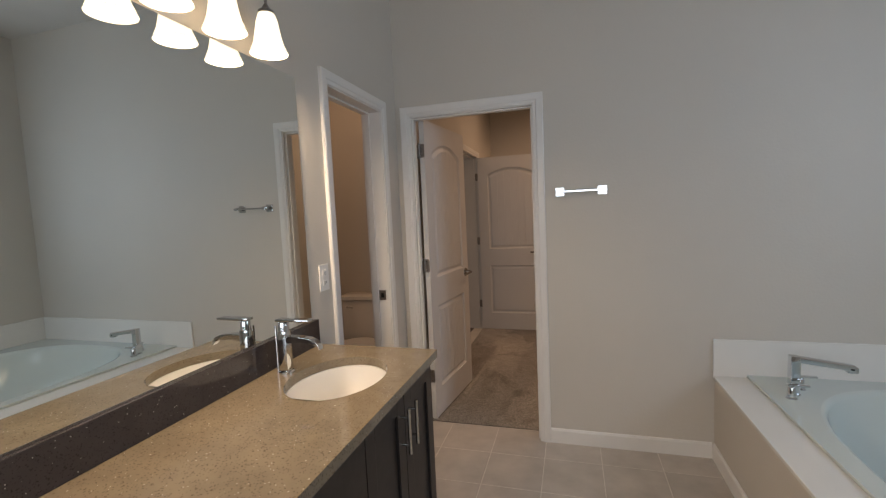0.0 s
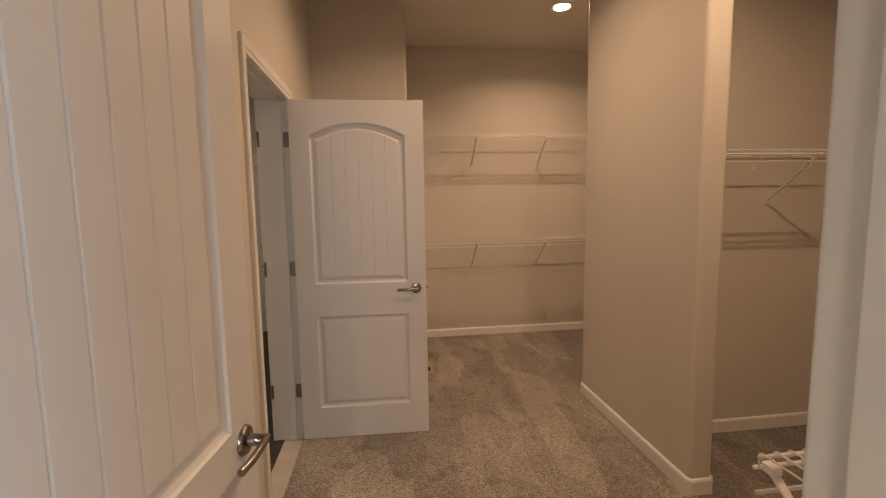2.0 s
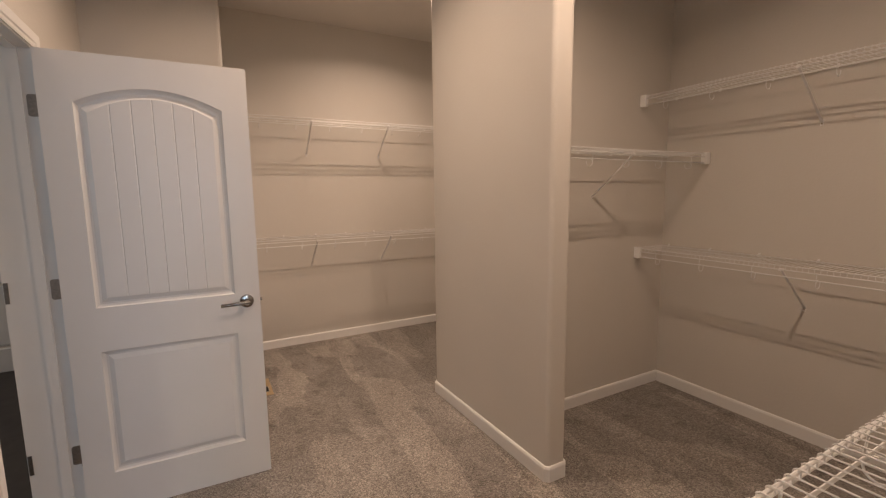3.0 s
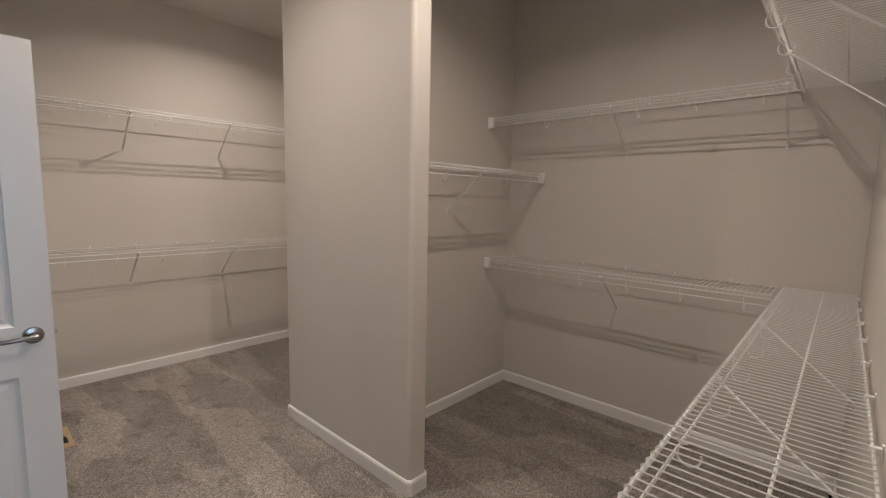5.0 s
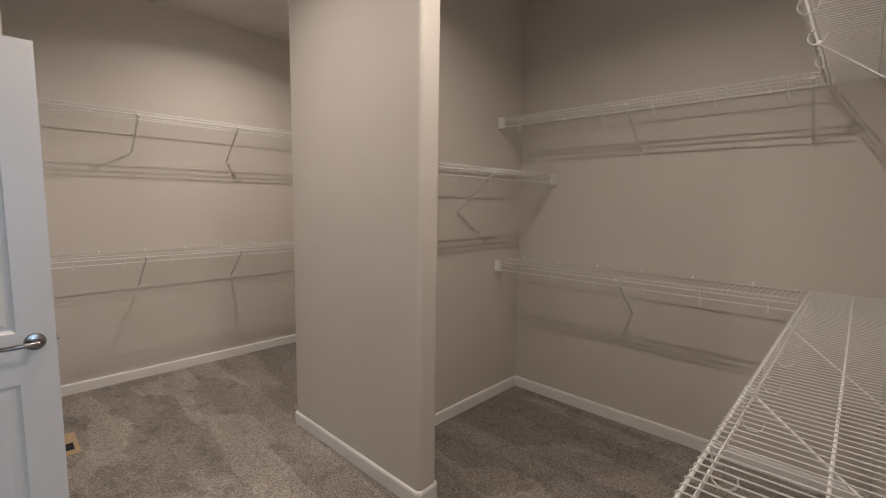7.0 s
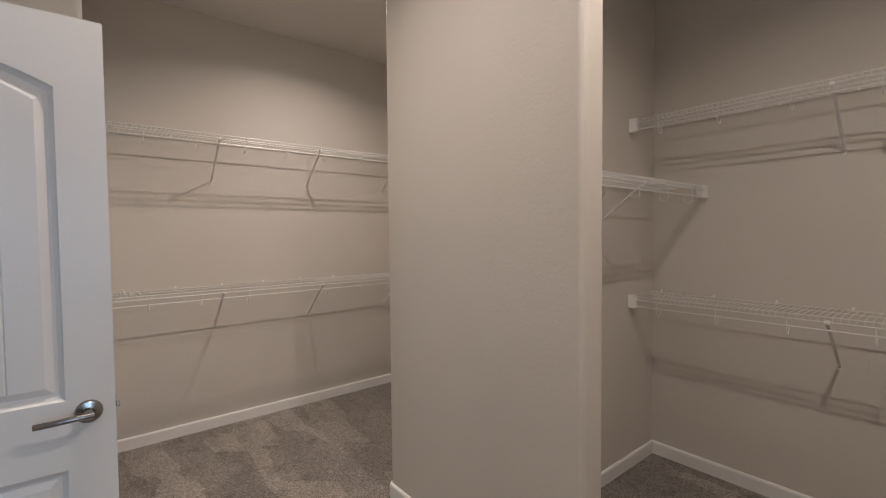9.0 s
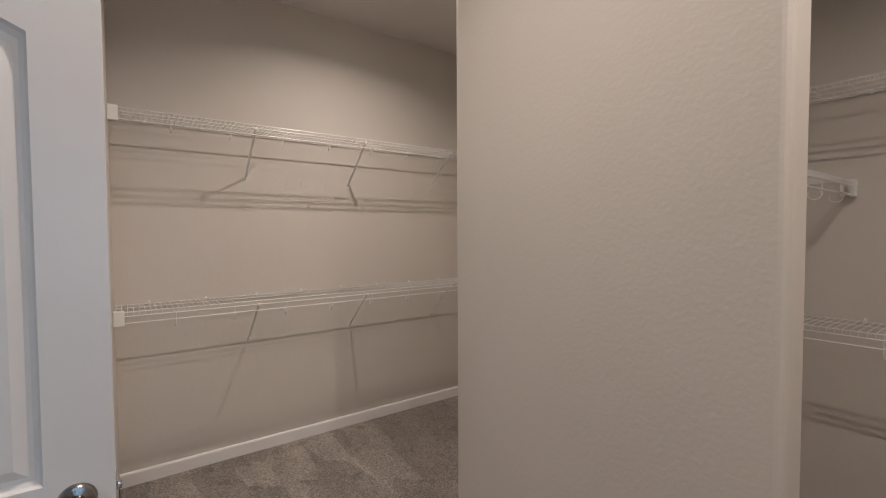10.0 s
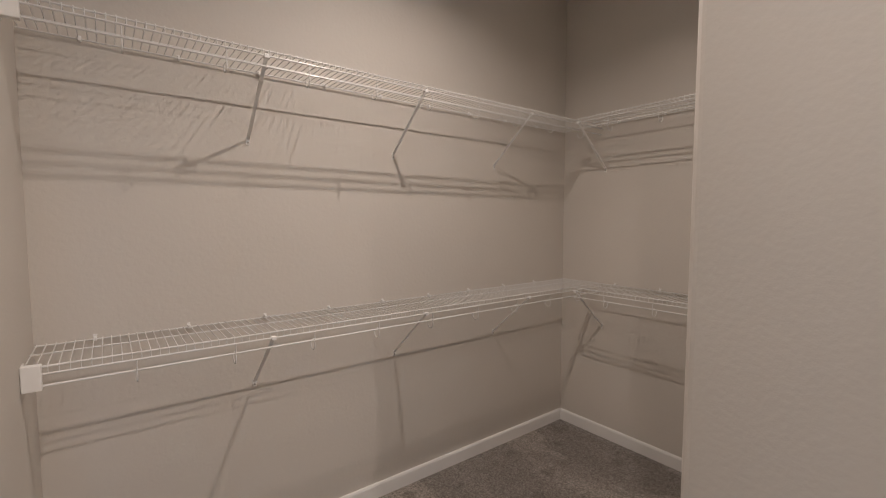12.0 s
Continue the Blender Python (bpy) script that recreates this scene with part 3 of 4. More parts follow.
def wire_shelf(m, length, z, label, braces=(), caps=(True, True), depth=0.305, group="wire closet shelves", foot=-0.272, hook_at=0.15):
    """Ventilated wire shelf: local x along the wall, y out of the wall, z up; origin at the floor under the wall line."""
    e = empty("wire_shelf", m @ pose(0, 0, z), label, "wire shelf", group)
    r = 0.0015
    n = int(length / 0.0254)
    lip, bar = -0.026, -0.063
    for i in range(n + 1):
        x = 0.010 + (length - 0.02) * i / n
        wire = new("deck_wire", deck_wire_mesh(depth, lip, r))
        wire.location = (x, 0, 0)
        wire.parent = e
    for nm, y, zz, rr in (("back_rail", 0.014, -0.0045, 0.0030), ("middle_rail", depth * 0.45, -0.0048, 0.0030), ("front_rail", depth - 0.005, -0.0050, 0.0033),
                          ("lip_rail", depth + 0.003, lip, 0.0034), ("hang_bar", depth - 0.004, bar, 0.0036)):
        part(nm, tube(bmesh.new(), [(0.004, y, zz), (length - 0.004, y, zz)], rr, 7), WIRE, e, smooth=True)
    # drop hooks that end in an open ring under the hanging bar
    step = 0.2975
    for i in range(int((length - hook_at) / step) + 1):
        x = hook_at + step * i
        bm = bmesh.new()
        pts = [(x, depth - 0.002, lip), (x, depth + 0.001, bar + 0.004)]
        for a in range(0, 11):
            th = radians(80 - 28 * a)
            pts.append((x, depth - 0.022 + 0.023 * math.cos(th), bar - 0.019 + 0.023 * math.sin(th)))
        tube(bm, pts, 0.0023, 6)
        part("hook", bm, WIRE, e, smooth=True)
        xc = x + 0.11
        if xc < length - 0.03:
            bm = box_of(xc - 0.005, xc + 0.005, 0.0, 0.020, -0.010, 0.004, bevel=0.002)
            box(bm, xc - 0.006, xc + 0.006, 0.0, 0.003, 0.004, 0.011)
            part("wall_clip", bm, PLASTIC, e)
    for bx in braces:
        bm = bmesh.new()
        a, c = Vector((bx, depth - 0.002, lip - 0.002)), Vector((bx, 0.006, foot))
        d = (c - a).normalized()
        up = Vector((1, 0, 0))
        nrm = d.cross(up)
        w_, t_ = 0.0065, 0.0022
        v = [bm.verts.new(p + up * sx * w_ + nrm * st * t_) for p in (a - d * 0.012, c) for sx, st in ((-1, -1), (1, -1), (1, 1), (-1, 1))]
        for f in ((0, 1, 2, 3), (7, 6, 5, 4), (0, 4, 5, 1), (1, 5, 6, 2), (2, 6, 7, 3), (3, 7, 4, 0)):
            bm.faces.new([v[q] for q in f])
        br = part("brace", bm, PLASTIC, e, "white flat steel support brace")
        part("foot", box_of(bx - 0.0075, bx + 0.0075, 0.0, 0.003, foot - 0.026, foot + 0.008, bevel=0.0012), PLASTIC, br)
        part("screw", turned_y(bmesh.new(), [(0.0045, 0.003), (0.0038, 0.0055)], bx, 0.0, foot - 0.014, 1, 10), NICKEL, br)
        part("grip", box_of(bx - 0.009, bx + 0.009, depth - 0.014, depth + 0.008, lip - 0.008, lip + 0.006, bevel=0.002), PLASTIC, br)
    for side, on in zip((0, 1), caps):
        if on:
            x0 = 0.001 if side == 0 else length - 0.047
            bm = box_of(x0, x0 + 0.046, depth - 0.014, depth + 0.011, bar - 0.010, 0.004, bevel=0.003)
            xs = 0.001 if side == 0 else length - 0.005
            box(bm, xs, xs + 0.004, depth - 0.050, depth - 0.014, bar - 0.006, 0.002)
            part("end_bracket", bm, PLASTIC, e, "white plastic end bracket")
    return e


def on_wall(x, y, turn):
    return pose(x, y, 0, 0, 0, turn)


# recess: long wall and its end wall; side bay: end wall and the wall towards the bathroom
for zr, zb in ((2.125, 2.094), (1.070, 1.060)):
    wire_shelf(on_wall(XR2, YB, 180), XR2 - KX, zr, "long white wire shelf with hanging bar on the recess wall", [XR2 - 1.821, XR2 - 2.540, XR2 - 3.275], (False, True), foot=-0.285, hook_at=0.212)
    wire_shelf(on_wall(XR2, PY1, 90), YB - 0.318 - PY1, zr, "short white wire shelf on the recess end wall", [5.375 - PY1], (True, False), foot=-0.285)
    wire_shelf(on_wall(XR, W1B + 0.318, 90), RY - W1B - 0.318, zb, "white wire shelf on the end wall of the side bay", [2.54 - W1B - 0.318] + ([] if zb < 2 else [0.03]), (False, True), hook_at=0.1175)
    wire_shelf(on_wall(1.462, W1B, 0), XR - 1.462, zb, "white wire shelf along the bathroom wall of the closet", [0.03, 0.80, 1.6], (False, False))
wire_shelf(on_wall(XR, RY, 180), XR - PX1, 1.700, "white wire shelf across the back of the side bay", [XR - 3.16], (True, True), hook_at=0.1875)


# ---- ceiling lights ----
def downlight(x, y):
    e = empty("recessed_downlight", pose(x, y, CEIL), "lit white recessed ceiling downlight", "downlight", "closet downlights")
    part("trim_ring", lathe(bmesh.new(), [(0.095, 0.0), (0.095, -0.004), (0.080, -0.008), (0.068, -0.003), (0.068, 0.0)], sides=32, cap=False), TRIM, e, smooth=True)
    part("lens", lathe(bmesh.new(), [(0.067, -0.001), (0.067, -0.004)], sides=32), LENS, e)
    return e


for sx, sy, power, wide in SPOTS:
    downlight(sx, sy)


# ---- floor duct opening ----
duct = empty("floor_duct_opening", pose(0, 0, 0.008), "bare tan subfloor cut-out in the carpet with an uncovered dark duct", "floor duct")
X0, X1, Y0, Y1 = 1.128, 1.288, 4.672, 4.985
H0, H1, J0, J1 = 1.142, 1.268, 4.732, 4.836
bm = box_of(X0, X1, Y0, J0, 0.0, 0.004)
box(bm, X0, X1, J1, Y1, 0.0, 0.004)
box(bm, X0, H0, J0, J1, 0.0, 0.004)
box(bm, H1, X1, J0, J1, 0.0, 0.004)
part("subfloor", bm, PLYWOOD, duct)
# no depth below: the duct's inner shade is a flat dark sheet
part("duct", box_of(H0, H1, J0, J1, 0.0, 0.0012), DARK, duct, "flat near-black sheet for the shade inside the duct mouth")
for a in ((H0, H1, J0, J0 + 0.004), (H0, H1, J1 - 0.004, J1), (H1 - 0.004, H1, J0 + 0.004, J1 - 0.004)):
    part("duct_rim", box_of(*a, 0.0012, 0.0052), HINGE, duct)


# ---- bathroom: vanity ----
VY1, VX, CT = 0.213, 0.906, 0.895
VY0 = -2.3
van = empty("vanity_cabinet", pose(XL, 0, 0), "espresso shaker vanity cabinet with bar pulls under the counter", "cabinet")
bm = box_of(0.002, 0.498, VY1 - 0.040, VY1 - 0.020, 0.10, CT - 0.034)
box(bm, 0.002, 0.498, VY0, VY0 + 0.02, 0.10, CT - 0.034)
box(bm, 0.478, 0.498, VY0 + 0.02, VY1 - 0.040, 0.10, CT - 0.034)
box(bm, 0.002, 0.468, VY0 + 0.02, VY1 - 0.040, 0.10, 0.12)
body = part("body", bm, ESPRESSO, van)
part("plinth", box_of(0.002, 0.42, VY0, VY1 - 0.020, 0.0, 0.10), ESPRESSO, van)


def shaker(parent, y0, y1, z0, z1, x, pull=None):
    bm = box_of(x, x + 0.019, y0, y0 + 0.058, z0, z1, bevel=0.0015)
    box(bm, x, x + 0.019, y1 - 0.058, y1, z0, z1, bevel=0.0015)
    box(bm, x, x + 0.019, y0 + 0.058, y1 - 0.058, z0, z0 + 0.058, bevel=0.0015)
    box(bm, x, x + 0.019, y0 + 0.058, y1 - 0.058, z1 - 0.058, z1, bevel=0.0015)
    box(bm, x, x + 0.010, y0 + 0.058, y1 - 0.058, z0 + 0.058, z1 - 0.058)
    d = part("door", bm, ESPRESSO, parent)
    if pull is not None:
        zt = z1 - 0.045
        bm = tube(bmesh.new(), [(x + 0.048, pull, zt - 0.15), (x + 0.048, pull, zt)], 0.006, 10)
        for zz in (zt - 0.03, zt - 0.12):
            tube(bm, [(x + 0.018, pull, zz), (x + 0.048, pull, zz)], 0.0045, 8)
        part("handle", bm, NICKEL, d, "brushed steel bar pull", smooth=True)
    return d


DX = 0.499
shaker(van, -0.098, 0.188, 0.12, 0.855, DX, -0.066)
shaker(van, -0.383, -0.102, 0.12, 0.855, DX, -0.135)
for z0, z1 in ((0.12, 0.36), (0.364, 0.61), (0.614, 0.855)):
    bm = box_of(DX, DX + 0.019, -0.825, -0.387, z0, z1, bevel=0.002)
    dr = part("drawer", bm, ESPRESSO, van)
    hz = (z0 + z1) / 2
    bm = tube(bmesh.new(), [(DX + 0.048, -0.705, hz), (DX + 0.048, -0.505, hz)], 0.006, 10)
    for yy in (-0.675, -0.535):
        tube(bm, [(DX + 0.018, yy, hz), (DX + 0.048, yy, hz)], 0.0045, 8)
    part("handle", bm, NICKEL, dr, "brushed steel bar pull", smooth=True)
shaker(van, -1.12, -0.829, 0.12, 0.855, DX, -1.04)

# counter with an oval opening
SINK = (0.655, -0.115, 0.160, 0.200)
bm = bmesh.new()
K = 48
ov = [(SINK[0] + SINK[2] * math.cos(2 * math.pi * k / K), SINK[1] + SINK[3] * math.sin(2 * math.pi * k / K)) for k in range(K)]


def rim_point(k):
    a = 2 * math.pi * k / K
    c, s = math.cos(a), math.sin(a)
    x0, x1, y0, y1 = XL + 0.002, VX, VY1 - 0.52, VY1
    t = min(((x1 - SINK[0]) / c) if c > 1e-9 else 1e9, ((x0 - SINK[0]) / c) if c < -1e-9 else 1e9, ((y1 - SINK[1]) / s) if s > 1e-9 else 1e9, ((y0 - SINK[1]) / s) if s < -1e-9 else 1e9)
    return SINK[0] + c * t, SINK[1] + s * t


corner = [(XL + 0.002, VY1 - 0.52), (VX, VY1 - 0.52), (VX, VY1), (XL + 0.002, VY1)]
out = [rim_point(k) for k in range(K)]
for cx, cy in corner:
    j = min(range(K), key=lambda k: (out[k][0] - cx) ** 2 + (out[k][1] - cy) ** 2)
    out[j] = (cx, cy)
for zz in (CT, CT - 0.032):
    a = [bm.verts.new((x, y, zz)) for x, y in ov]
    c = [bm.verts.new((x, y, zz)) for x, y in out]
    for k in range(K):
        bm.faces.new((a[k], a[(k + 1) % K], c[(k + 1) % K], c[k]))
va = [[bm.verts.new((x, y, zz)) for x, y in ov] for zz in (CT, CT - 0.032)]
vo = [[bm.verts.new((x, y, zz)) for x, y in out] for zz in (CT, CT - 0.032)]
for k in range(K):
    j = (k + 1) % K
    bm.faces.new((va[0][k], va[0][j], va[1][j], va[1][k]))
    bm.faces.new((vo[0][k], vo[0][j], vo[1][j], vo[1][k]))
bmesh.ops.remove_doubles(bm, verts=bm.verts[:], dist=0.0001)
box(bm, XL + 0.002, VX, VY0, VY1 - 0.52, CT - 0.032, CT)
tagged(part("countertop", bm, QUARTZ), "speckled brown quartz counter with an oval sink cut-out", "countertop")
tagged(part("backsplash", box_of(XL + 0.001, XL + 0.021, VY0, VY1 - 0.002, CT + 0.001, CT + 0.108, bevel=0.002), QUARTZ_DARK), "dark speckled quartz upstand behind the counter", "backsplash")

sink = empty("sink", pose(SINK[0], SINK[1], CT - 0.033), "white oval undermount ceramic sink", "sink")
prof = [(1.09, 0.0), (0.985, -0.001), (0.97, -0.02), (0.90, -0.07), (0.70, -0.115), (0.35, -0.135), (0.10, -0.140)]
part("bowl", lathe(bmesh.new(), [(r, z) for r, z in prof], sides=48, sx=SINK[2], sy=SINK[3], cap=False), CERAMIC, sink, smooth=True)
part("drain", lathe(bmesh.new(), [(0.030, -0.140), (0.028, -0.135), (0.012, -0.137)], sides=20), CHROME, sink, smooth=True)
part("overflow", tube(bmesh.new(), [(0.150, 0.0, -0.045), (0.144, 0.0, -0.047)], 0.010, 12), DARK, sink)

fau = empty("sink_faucet", pose(0.452, -0.112, CT), "chrome single-lever waterfall faucet on the counter", "faucet")
bm = box_of(-0.018, 0.018, -0.018, 0.018, 0.004, 0.150, bevel=0.009)
part("body", bm, CHROME, fau, smooth=True)
part("base_ring", lathe(bmesh.new(), [(0.028, 0.0), (0.028, 0.005), (0.024, 0.008)], sides=24), CHROME, fau, smooth=True)
bm = bmesh.new()
sec = [(0.0, 0.118, 0.015, 0.026), (0.06, 0.122, 0.015, 0.021), (0.105, 0.119, 0.015, 0.018), (0.132, 0.108, 0.015, 0.017), (0.144, 0.092, 0.014, 0.014)]
rings = [[bm.verts.new((x, sy * w_, z + sz * h_ / 2)) for sy, sz in ((-1, -1), (1, -1), (1, 1), (-1, 1))] for x, z, w_, h_ in sec]
for a, c in zip(rings, rings[1:]):
    for k in range(4):
        bm.faces.new((a[k], a[(k + 1) % 4], c[(k + 1) % 4], c[k]))
bm.faces.new(rings[0][::-1])
bm.faces.new(rings[-1])
bmesh.ops.bevel(bm, geom=bm.edges[:], offset=0.003, segments=2, affect="EDGES")
part("spout", bm, CHROME, fau, smooth=True)
part("cartridge", lathe(bmesh.new(), [(0.018, 0.148), (0.018, 0.178), (0.015, 0.184)], sides=20), CHROME, fau, smooth=True)
bm = box_of(-0.022, 0.110, -0.017, 0.017, 0.183, 0.192, bevel=0.003)
part("lever", bm, CHROME, fau, smooth=True)
part("lift_rod", tube(bmesh.new(), [(-0.034, 0, 0.0), (-0.034, 0, 0.155), (-0.034, 0, 0.165)], 0.0035, 8), CHROME, fau)

tagged(part("mirror", box_of(XL + 0.001, XL + 0.006, VY0 + 0.02, 0.181, CT + 0.109, 1.996, bevel=0.001), MIRROR), "large frameless mirror fixed above the vanity", "mirror")

# vanity light
vl = empty("vanity_light", pose(XL, 0, 0), "four-arm vanity light with lit frosted bell shades", "wall light")
part("back_plate", box_of(0.0, 0.022, -0.55, -0.29, 2.15, 2.27, bevel=0.008), HINGE, vl, smooth=True)
bm = bmesh.new()
tube(bm, [(0.050, -0.78 + 0.72 * k / 16, 2.20 + 0.03 * math.cos(k / 16 * 6.283)) for k in range(17)], 0.008, 10)
tube(bm, [(0.02, -0.42, 2.21), (0.050, -0.42, 2.17)], 0.010, 10)
part("arm", bm, HINGE, vl, smooth=True)
for by in BULBS:
    part("shade", lathe(bmesh.new(), [(0.026, 0.130), (0.034, 0.105), (0.040, 0.070), (0.047, 0.035), (0.061, 0.0), (0.058, 0.001), (0.044, 0.037), (0.037, 0.071), (0.030, 0.106)], (0.098, by, 1.985), sides=28, cap=False), SHADE, vl, "lit frosted glass bell shade", smooth=True)
    part("socket_cup", lathe(bmesh.new(), [(0.027, 0.126), (0.026, 0.138), (0.014, 0.146), (0.008, 0.158)], (0.098, by, 1.985), sides=20), HINGE, vl, smooth=True)
    part("arm", tube(bmesh.new(), [(0.050, by - 0.04, 2.21), (0.065, by - 0.02, 2.225), (0.095, by, 2.20), (0.100, by, 2.135)], 0.005, 10), HINGE, vl, smooth=True)

# outlet
outl = empty("wall_outlet", pose(XL, 0.302, 1.168), "white duplex wall outlet with a cover plate", "outlet")
part("plate", box_of(0.0, 0.006, -0.036, 0.036, -0.058, 0.058, bevel=0.002), PLASTIC, outl)
for s in (-1, 1):
    rc = part("receptacle", box_of(0.006, 0.0085, -0.017, 0.017, s * 0.021 - 0.014, s * 0.021 + 0.014, bevel=0.001), PLASTIC, outl)
    for dy in (-0.006, 0.006):
        part("slot", box_of(0.0085, 0.0092, dy - 0.0012, dy + 0.0012, s * 0.021 - 0.003, s * 0.021 + 0.006), DARK, rc)
    part("slot", box_of(0.0085, 0.0092, -0.002, 0.002, s * 0.021 - 0.010, s * 0.021 - 0.006), DARK, rc)

# towel bar
tb = empty("towel_bar", pose(0, W1A, 1.518), "chrome towel bar with square posts on the wall", "towel bar")
for x in (1.364, 1.596):
    part("mount", box_of(x - 0.025, x + 0.025, -0.012, 0.0, -0.025, 0.025, bevel=0.002), CHROME, tb)
    part("post", box_of(x - 0.011, x + 0.011, -0.070, -0.012, -0.011, 0.011, bevel=0.002), CHROME, tb)
part("bar", box_of(1.342, 1.619, -0.066, -0.054, -0.006, 0.006, bevel=0.002), CHROME, tb)

# ---- bathroom: tub ----
TX0, TX1, TY0, TY1, TZ = 2.152, 3.77, -0.75, W1A, 0.474
tub = empty("bathtub", pose(0, 0, 0), "white drop-in bathtub set in a white surround deck", "bathtub")
TC = (3.04, 0.30)
A, B = 0.655, 0.85
K = 64


def oval(f, z, p=2.8):
    pts = []
    for k in range(K):
        a = 2 * math.pi * k / K
        c, s = math.cos(a), math.sin(a)
        pts.append((TC[0] + A * f * math.copysign(abs(c) ** (2 / p), c), TC[1] + B * f * math.copysign(abs(s) ** (2 / p), s), z))
    return pts


def deck_edge(z, g=0.0):
    pts = []
    for k in range(K):
        a = 2 * math.pi * k / K
        c, s = math.cos(a), math.sin(a)
        t = min(((TX1 - TC[0]) / c) if c > 1e-9 else 1e9, ((TX0 + 0.160 - TC[0]) / c) if c < -1e-9 else 1e9, ((TY1 - 0.014 - TC[1]) / s) if s > 1e-9 else 1e9, ((TY0 + 0.06 - TC[1]) / s) if s < -1e-9 else 1e9)
        pts.append((TC[0] + c * t, TC[1] + s * t, z))
    for cx, cy in ((TX0 + 0.160, TY0 + 0.06), (TX1, TY0 + 0.06), (TX1, TY1 - 0.014), (TX0 + 0.160, TY1 - 0.014)):
        j = min(range(K), key=lambda k: (pts[k][0] - cx) ** 2 + (pts[k][1] - cy) ** 2)
        pts[j] = (cx, cy, z)
    return pts


def skin(loops, closed=False):
    bm = bmesh.new()
    vr = [[bm.verts.new(p) for p in lp] for lp in loops]
    for a, c in zip(vr, vr[1:]):
        for k in range(K):
            bm.faces.new((a[k], a[(k + 1) % K], c[(k + 1) % K], c[k]))
    if closed:
        bm.faces.new(vr[-1])
    return bm


part("rim", skin([deck_edge(TZ + 0.002), deck_edge(TZ + 0.014), oval(1.02, TZ + 0.0141), oval(1.0, TZ + 0.014)]), ACRYLIC, tub)
part("basin", skin([oval(1.0, TZ + 0.014), oval(0.985, TZ + 0.011), oval(0.975, TZ + 0.004), oval(0.968, TZ - 0.01), oval(0.955, TZ - 0.06), oval(0.88, TZ - 0.24, 2.7), oval(0.80, TZ - 0.36, 2.6), oval(0.70, TZ - 0.395, 2.5), oval(0.2, TZ - 0.40, 2)], True), ACRYLIC, tub, smooth=True)
part("deck_front", box_of(TX0, TX0 + 0.165, TY0, TY1 - 0.014, TZ - 0.02, TZ, bevel=0.004), SURROUND, tub)
part("apron", box_of(TX0 + 0.010, TX0 + 0.035, TY0, TY1 - 0.001, 0.0, TZ - 0.02), PAINT, tub, "painted apron under the tub deck")
part("upstand", box_of(TX0, TX1, TY1 - 0.014, TY1 - 0.001, TZ - 0.02, TZ + 0.205, bevel=0.003), SURROUND, tub)
part("upstand", box_of(TX1 - 0.004, TX1 + 0.009, TY0, TY1 - 0.014, TZ - 0.02, TZ + 0.205, bevel=0.003), SURROUND, tub)
bm = bmesh.new()
skirting(bm, (TX0 + 0.010, TY0), (TX0 + 0.010, W1A - G), -1, 0)
structure("baseboard", bm, TRIM, "white skirting board along the tub apron", "baseboard")

tf = empty("tub_faucet", pose(2.430, 1.02, TZ + 0.012), "chrome deck-mounted tub filler with two lever handles", "faucet")
part("base", lathe(bmesh.new(), [(0.028, 0.0), (0.028, 0.006), (0.020, 0.012)], sides=20), CHROME, tf, smooth=True)
part("column", box_of(-0.020, 0.020, -0.020, 0.020, 0.010, 0.190, bevel=0.004), CHROME, tf, smooth=True)
bm = box_of(-0.020, 0.235, -0.019, 0.019, 0.162, 0.190, bevel=0.005)
bmesh.ops.rotate(bm, verts=bm.verts[:], cent=(0, 0, 0.17), matrix=Matrix.Rotation(radians(8), 3, "Y"))
sp = part("spout", bm, CHROME, tf, smooth=True)
part("tip", box_of(0.205, 0.245, -0.019, 0.019, 0.120, 0.150, bevel=0.007), CHROME, sp, smooth=True)
for dx, dy in ((-0.03, -0.055), (0.055, 0.07)):
    hd = part("handle", lathe(bmesh.new(), [(0.024, 0.0), (0.024, 0.006), (0.017, 0.012), (0.016, 0.055), (0.013, 0.06)], (dx, dy, 0), sides=18), CHROME, tf, smooth=True)
    part("lever", box_of(dx - 0.02, dx + 0.07, dy - 0.010, dy + 0.010, 0.06, 0.070, bevel=0.003), CHROME, hd, smooth=True)

# ---- toilet room ----
to = empty("toilet", pose(-0.235, WY1, 0), "white two-piece toilet against the toilet room wall", "toilet")
part("tank", box_of(-0.215, 0.215, -0.195, -0.015, 0.40, 0.735, bevel=0.02), CERAMIC, to, smooth=True)
part("tank_lid", box_of(-0.230, 0.230, -0.210, -0.008, 0.735, 0.770, bevel=0.010), CERAMIC, to, smooth=True)
bm = bmesh.new()
lathe(bm, [(0.62, 0.015), (0.55, 0.07), (0.58, 0.18), (0.85, 0.32), (1.0, 0.385), (1.0, 0.40)], (0, -0.510, -0.015), sides=32, sx=0.196, sy=0.306)
box(bm, -0.10, 0.10, -0.32, -0.02, 0.0, 0.36, bevel=0.03)
part("bowl", bm, CERAMIC, to, smooth=True)
part("seat", lathe(bmesh.new(), [(0.99, 0.401), (1.03, 0.406), (1.03, 0.416), (1.0, 0.420)], (0, -0.510, -0.015), sides=36, sx=0.200, sy=0.312), PLASTIC, to, smooth=True)
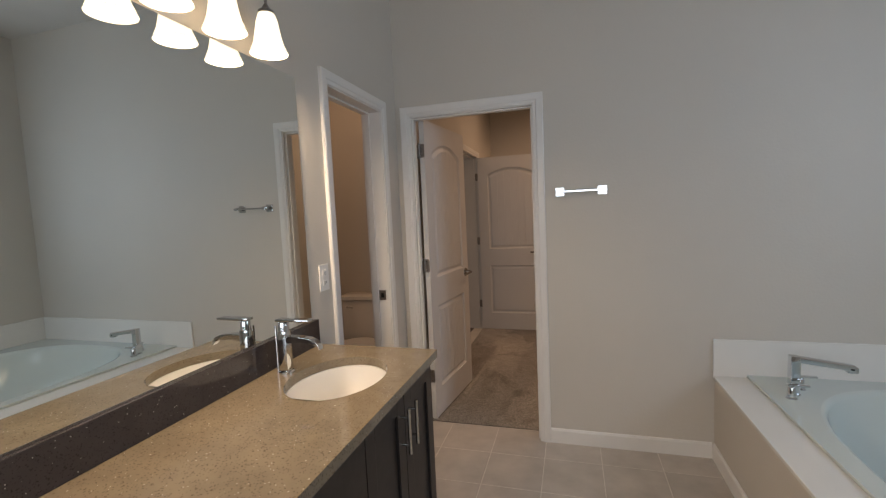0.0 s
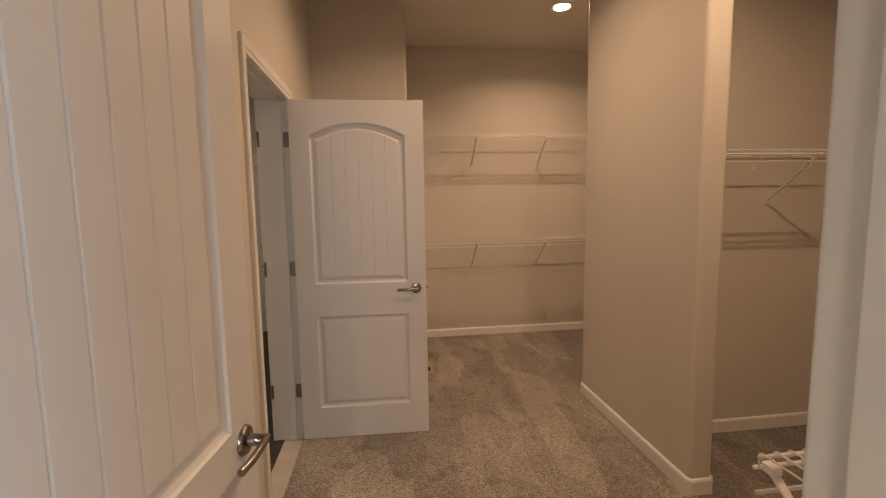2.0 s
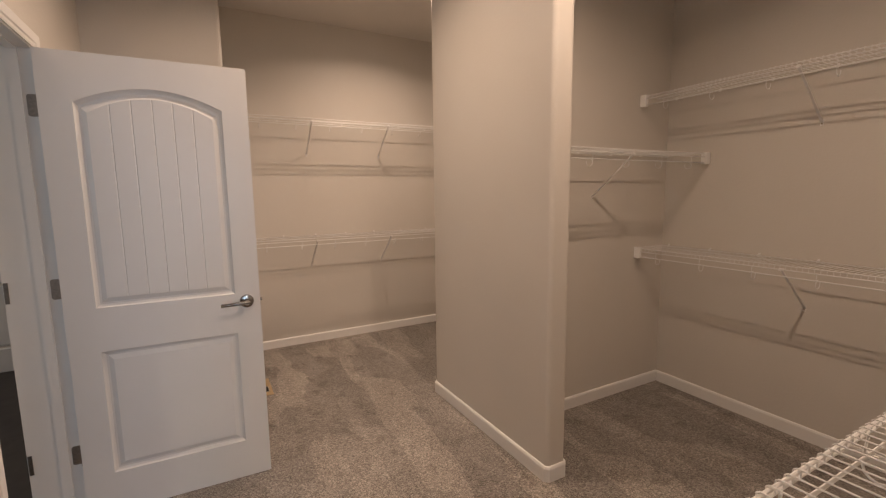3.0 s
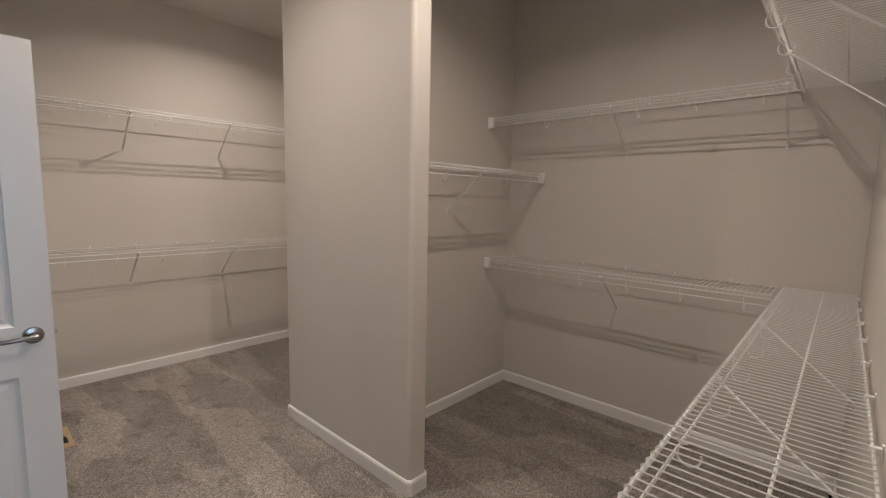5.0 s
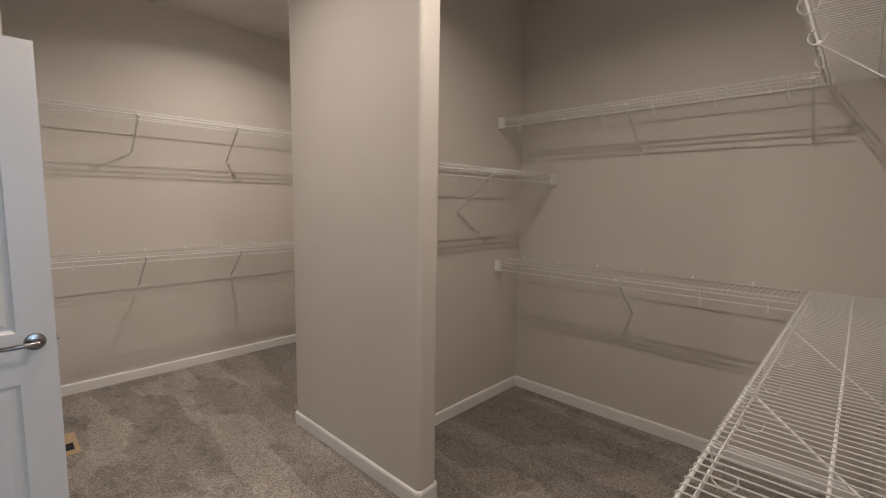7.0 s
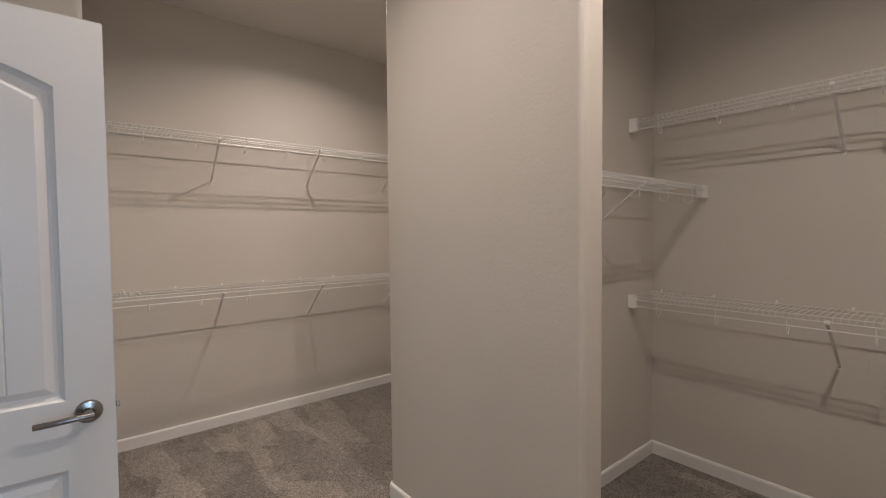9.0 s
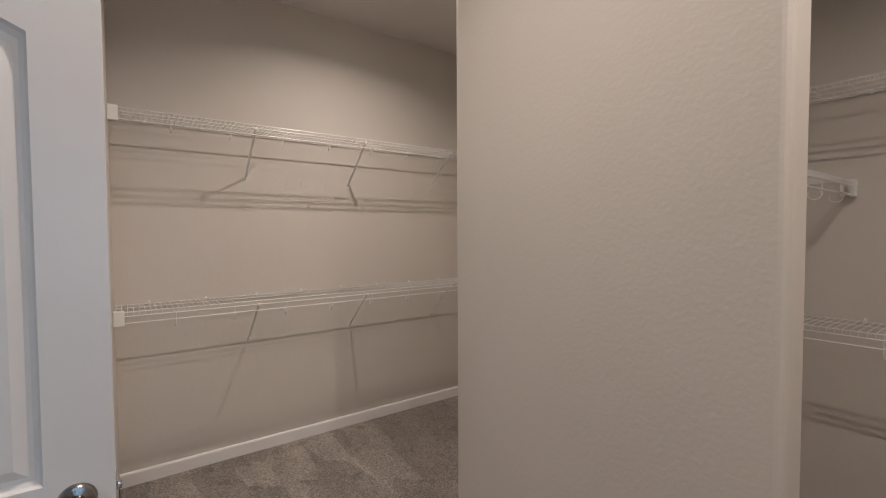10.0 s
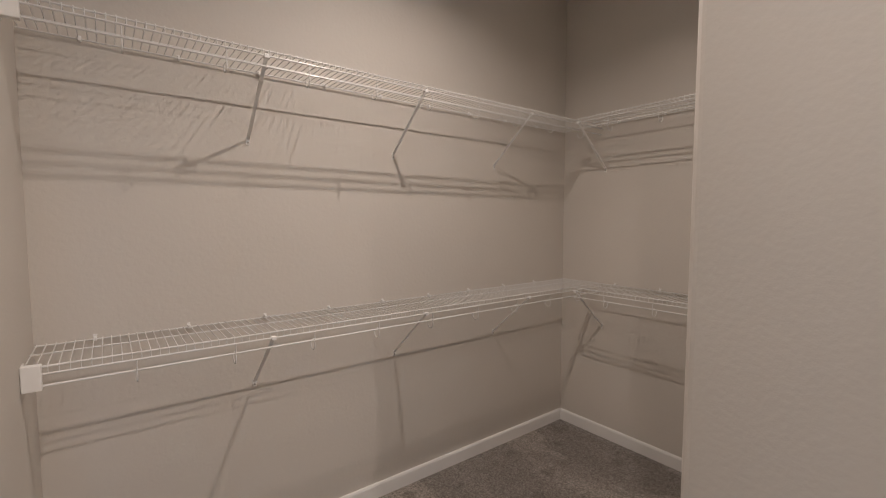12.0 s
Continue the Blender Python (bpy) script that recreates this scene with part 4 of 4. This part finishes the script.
part("lid", lathe(bmesh.new(), [(0.99, 0.422), (1.02, 0.426), (1.01, 0.438), (0.85, 0.446), (0.3, 0.45)], (0, -0.510, -0.015), sides=36, sx=0.200, sy=0.312), PLASTIC, to, smooth=True)
part("flush_lever", tube(bmesh.new(), [(-0.16, -0.20, 0.68), (-0.16, -0.215, 0.68), (-0.10, -0.22, 0.675)], 0.006, 8), CHROME, to, smooth=True)

ph = empty("paper_holder", pose(WX, 1.22, 0.70), "chrome toilet paper holder on the toilet room wall", "paper holder")
part("mount", box_of(0.0, 0.012, -0.022, 0.022, -0.022, 0.022, bevel=0.002), CHROME, ph)
part("bar", tube(bmesh.new(), [(0.012, 0, 0), (0.07, 0, 0), (0.075, 0.005, 0), (0.075, 0.15, 0)], 0.008, 10), CHROME, ph, smooth=True)

st = empty("strike_plate", pose(0.322, WC[1] - 0.006, 0.95), "dark nickel strike plate on the toilet door lining", "strike plate")
part("plate", box_of(-0.022, 0.022, -0.0018, 0.0, -0.030, 0.030, bevel=0.0006), HINGE, st)
part("slot", box_of(-0.009, 0.009, -0.0026, -0.0018, -0.014, 0.014), DARK, st)

# ---- beyond the side door ----
fd = empty("hall_door", pose(-0.02, 6.29, 0.0, 0, 0, 180), "white two-panel door closed in the room beyond", "door")
part("leaf", door_leaf_mesh(0.81, 2.03, 0), DOOR, fd)

# ---- bathroom floor tiles ----
S = 0.3115
tile_bm = box_of(-S / 2 + 0.002, S / 2 - 0.002, -S / 2 + 0.002, S / 2 - 0.002, -0.008, 0.0, bevel=0.0)
bmesh.ops.bevel(tile_bm, geom=[e for e in tile_bm.edges if all(v.co.z > -0.001 for v in e.verts)], offset=0.0015, segments=1, affect="EDGES")
tile_me = bpy.data.meshes.new("tile")
tile_bm.to_mesh(tile_me)
tile_bm.free()
tile_me.materials.append(TILE)
floor_bath = bpy.data.objects["floor_bath"]
for i in range(-3, 8):
    for j in range(-13, 1):
        x, y = 1.250 + (i + 0.5) * S, 1.064 + (j + 0.5) * S
        if XL + 0.01 < x < (2.25 if y > TY0 - 0.1 else BX - 0.1) and y > BY0 + 0.1:
            t_ = new("tile", tile_me)
            t_.location = (x, y, 0)
            t_.parent = floor_bath
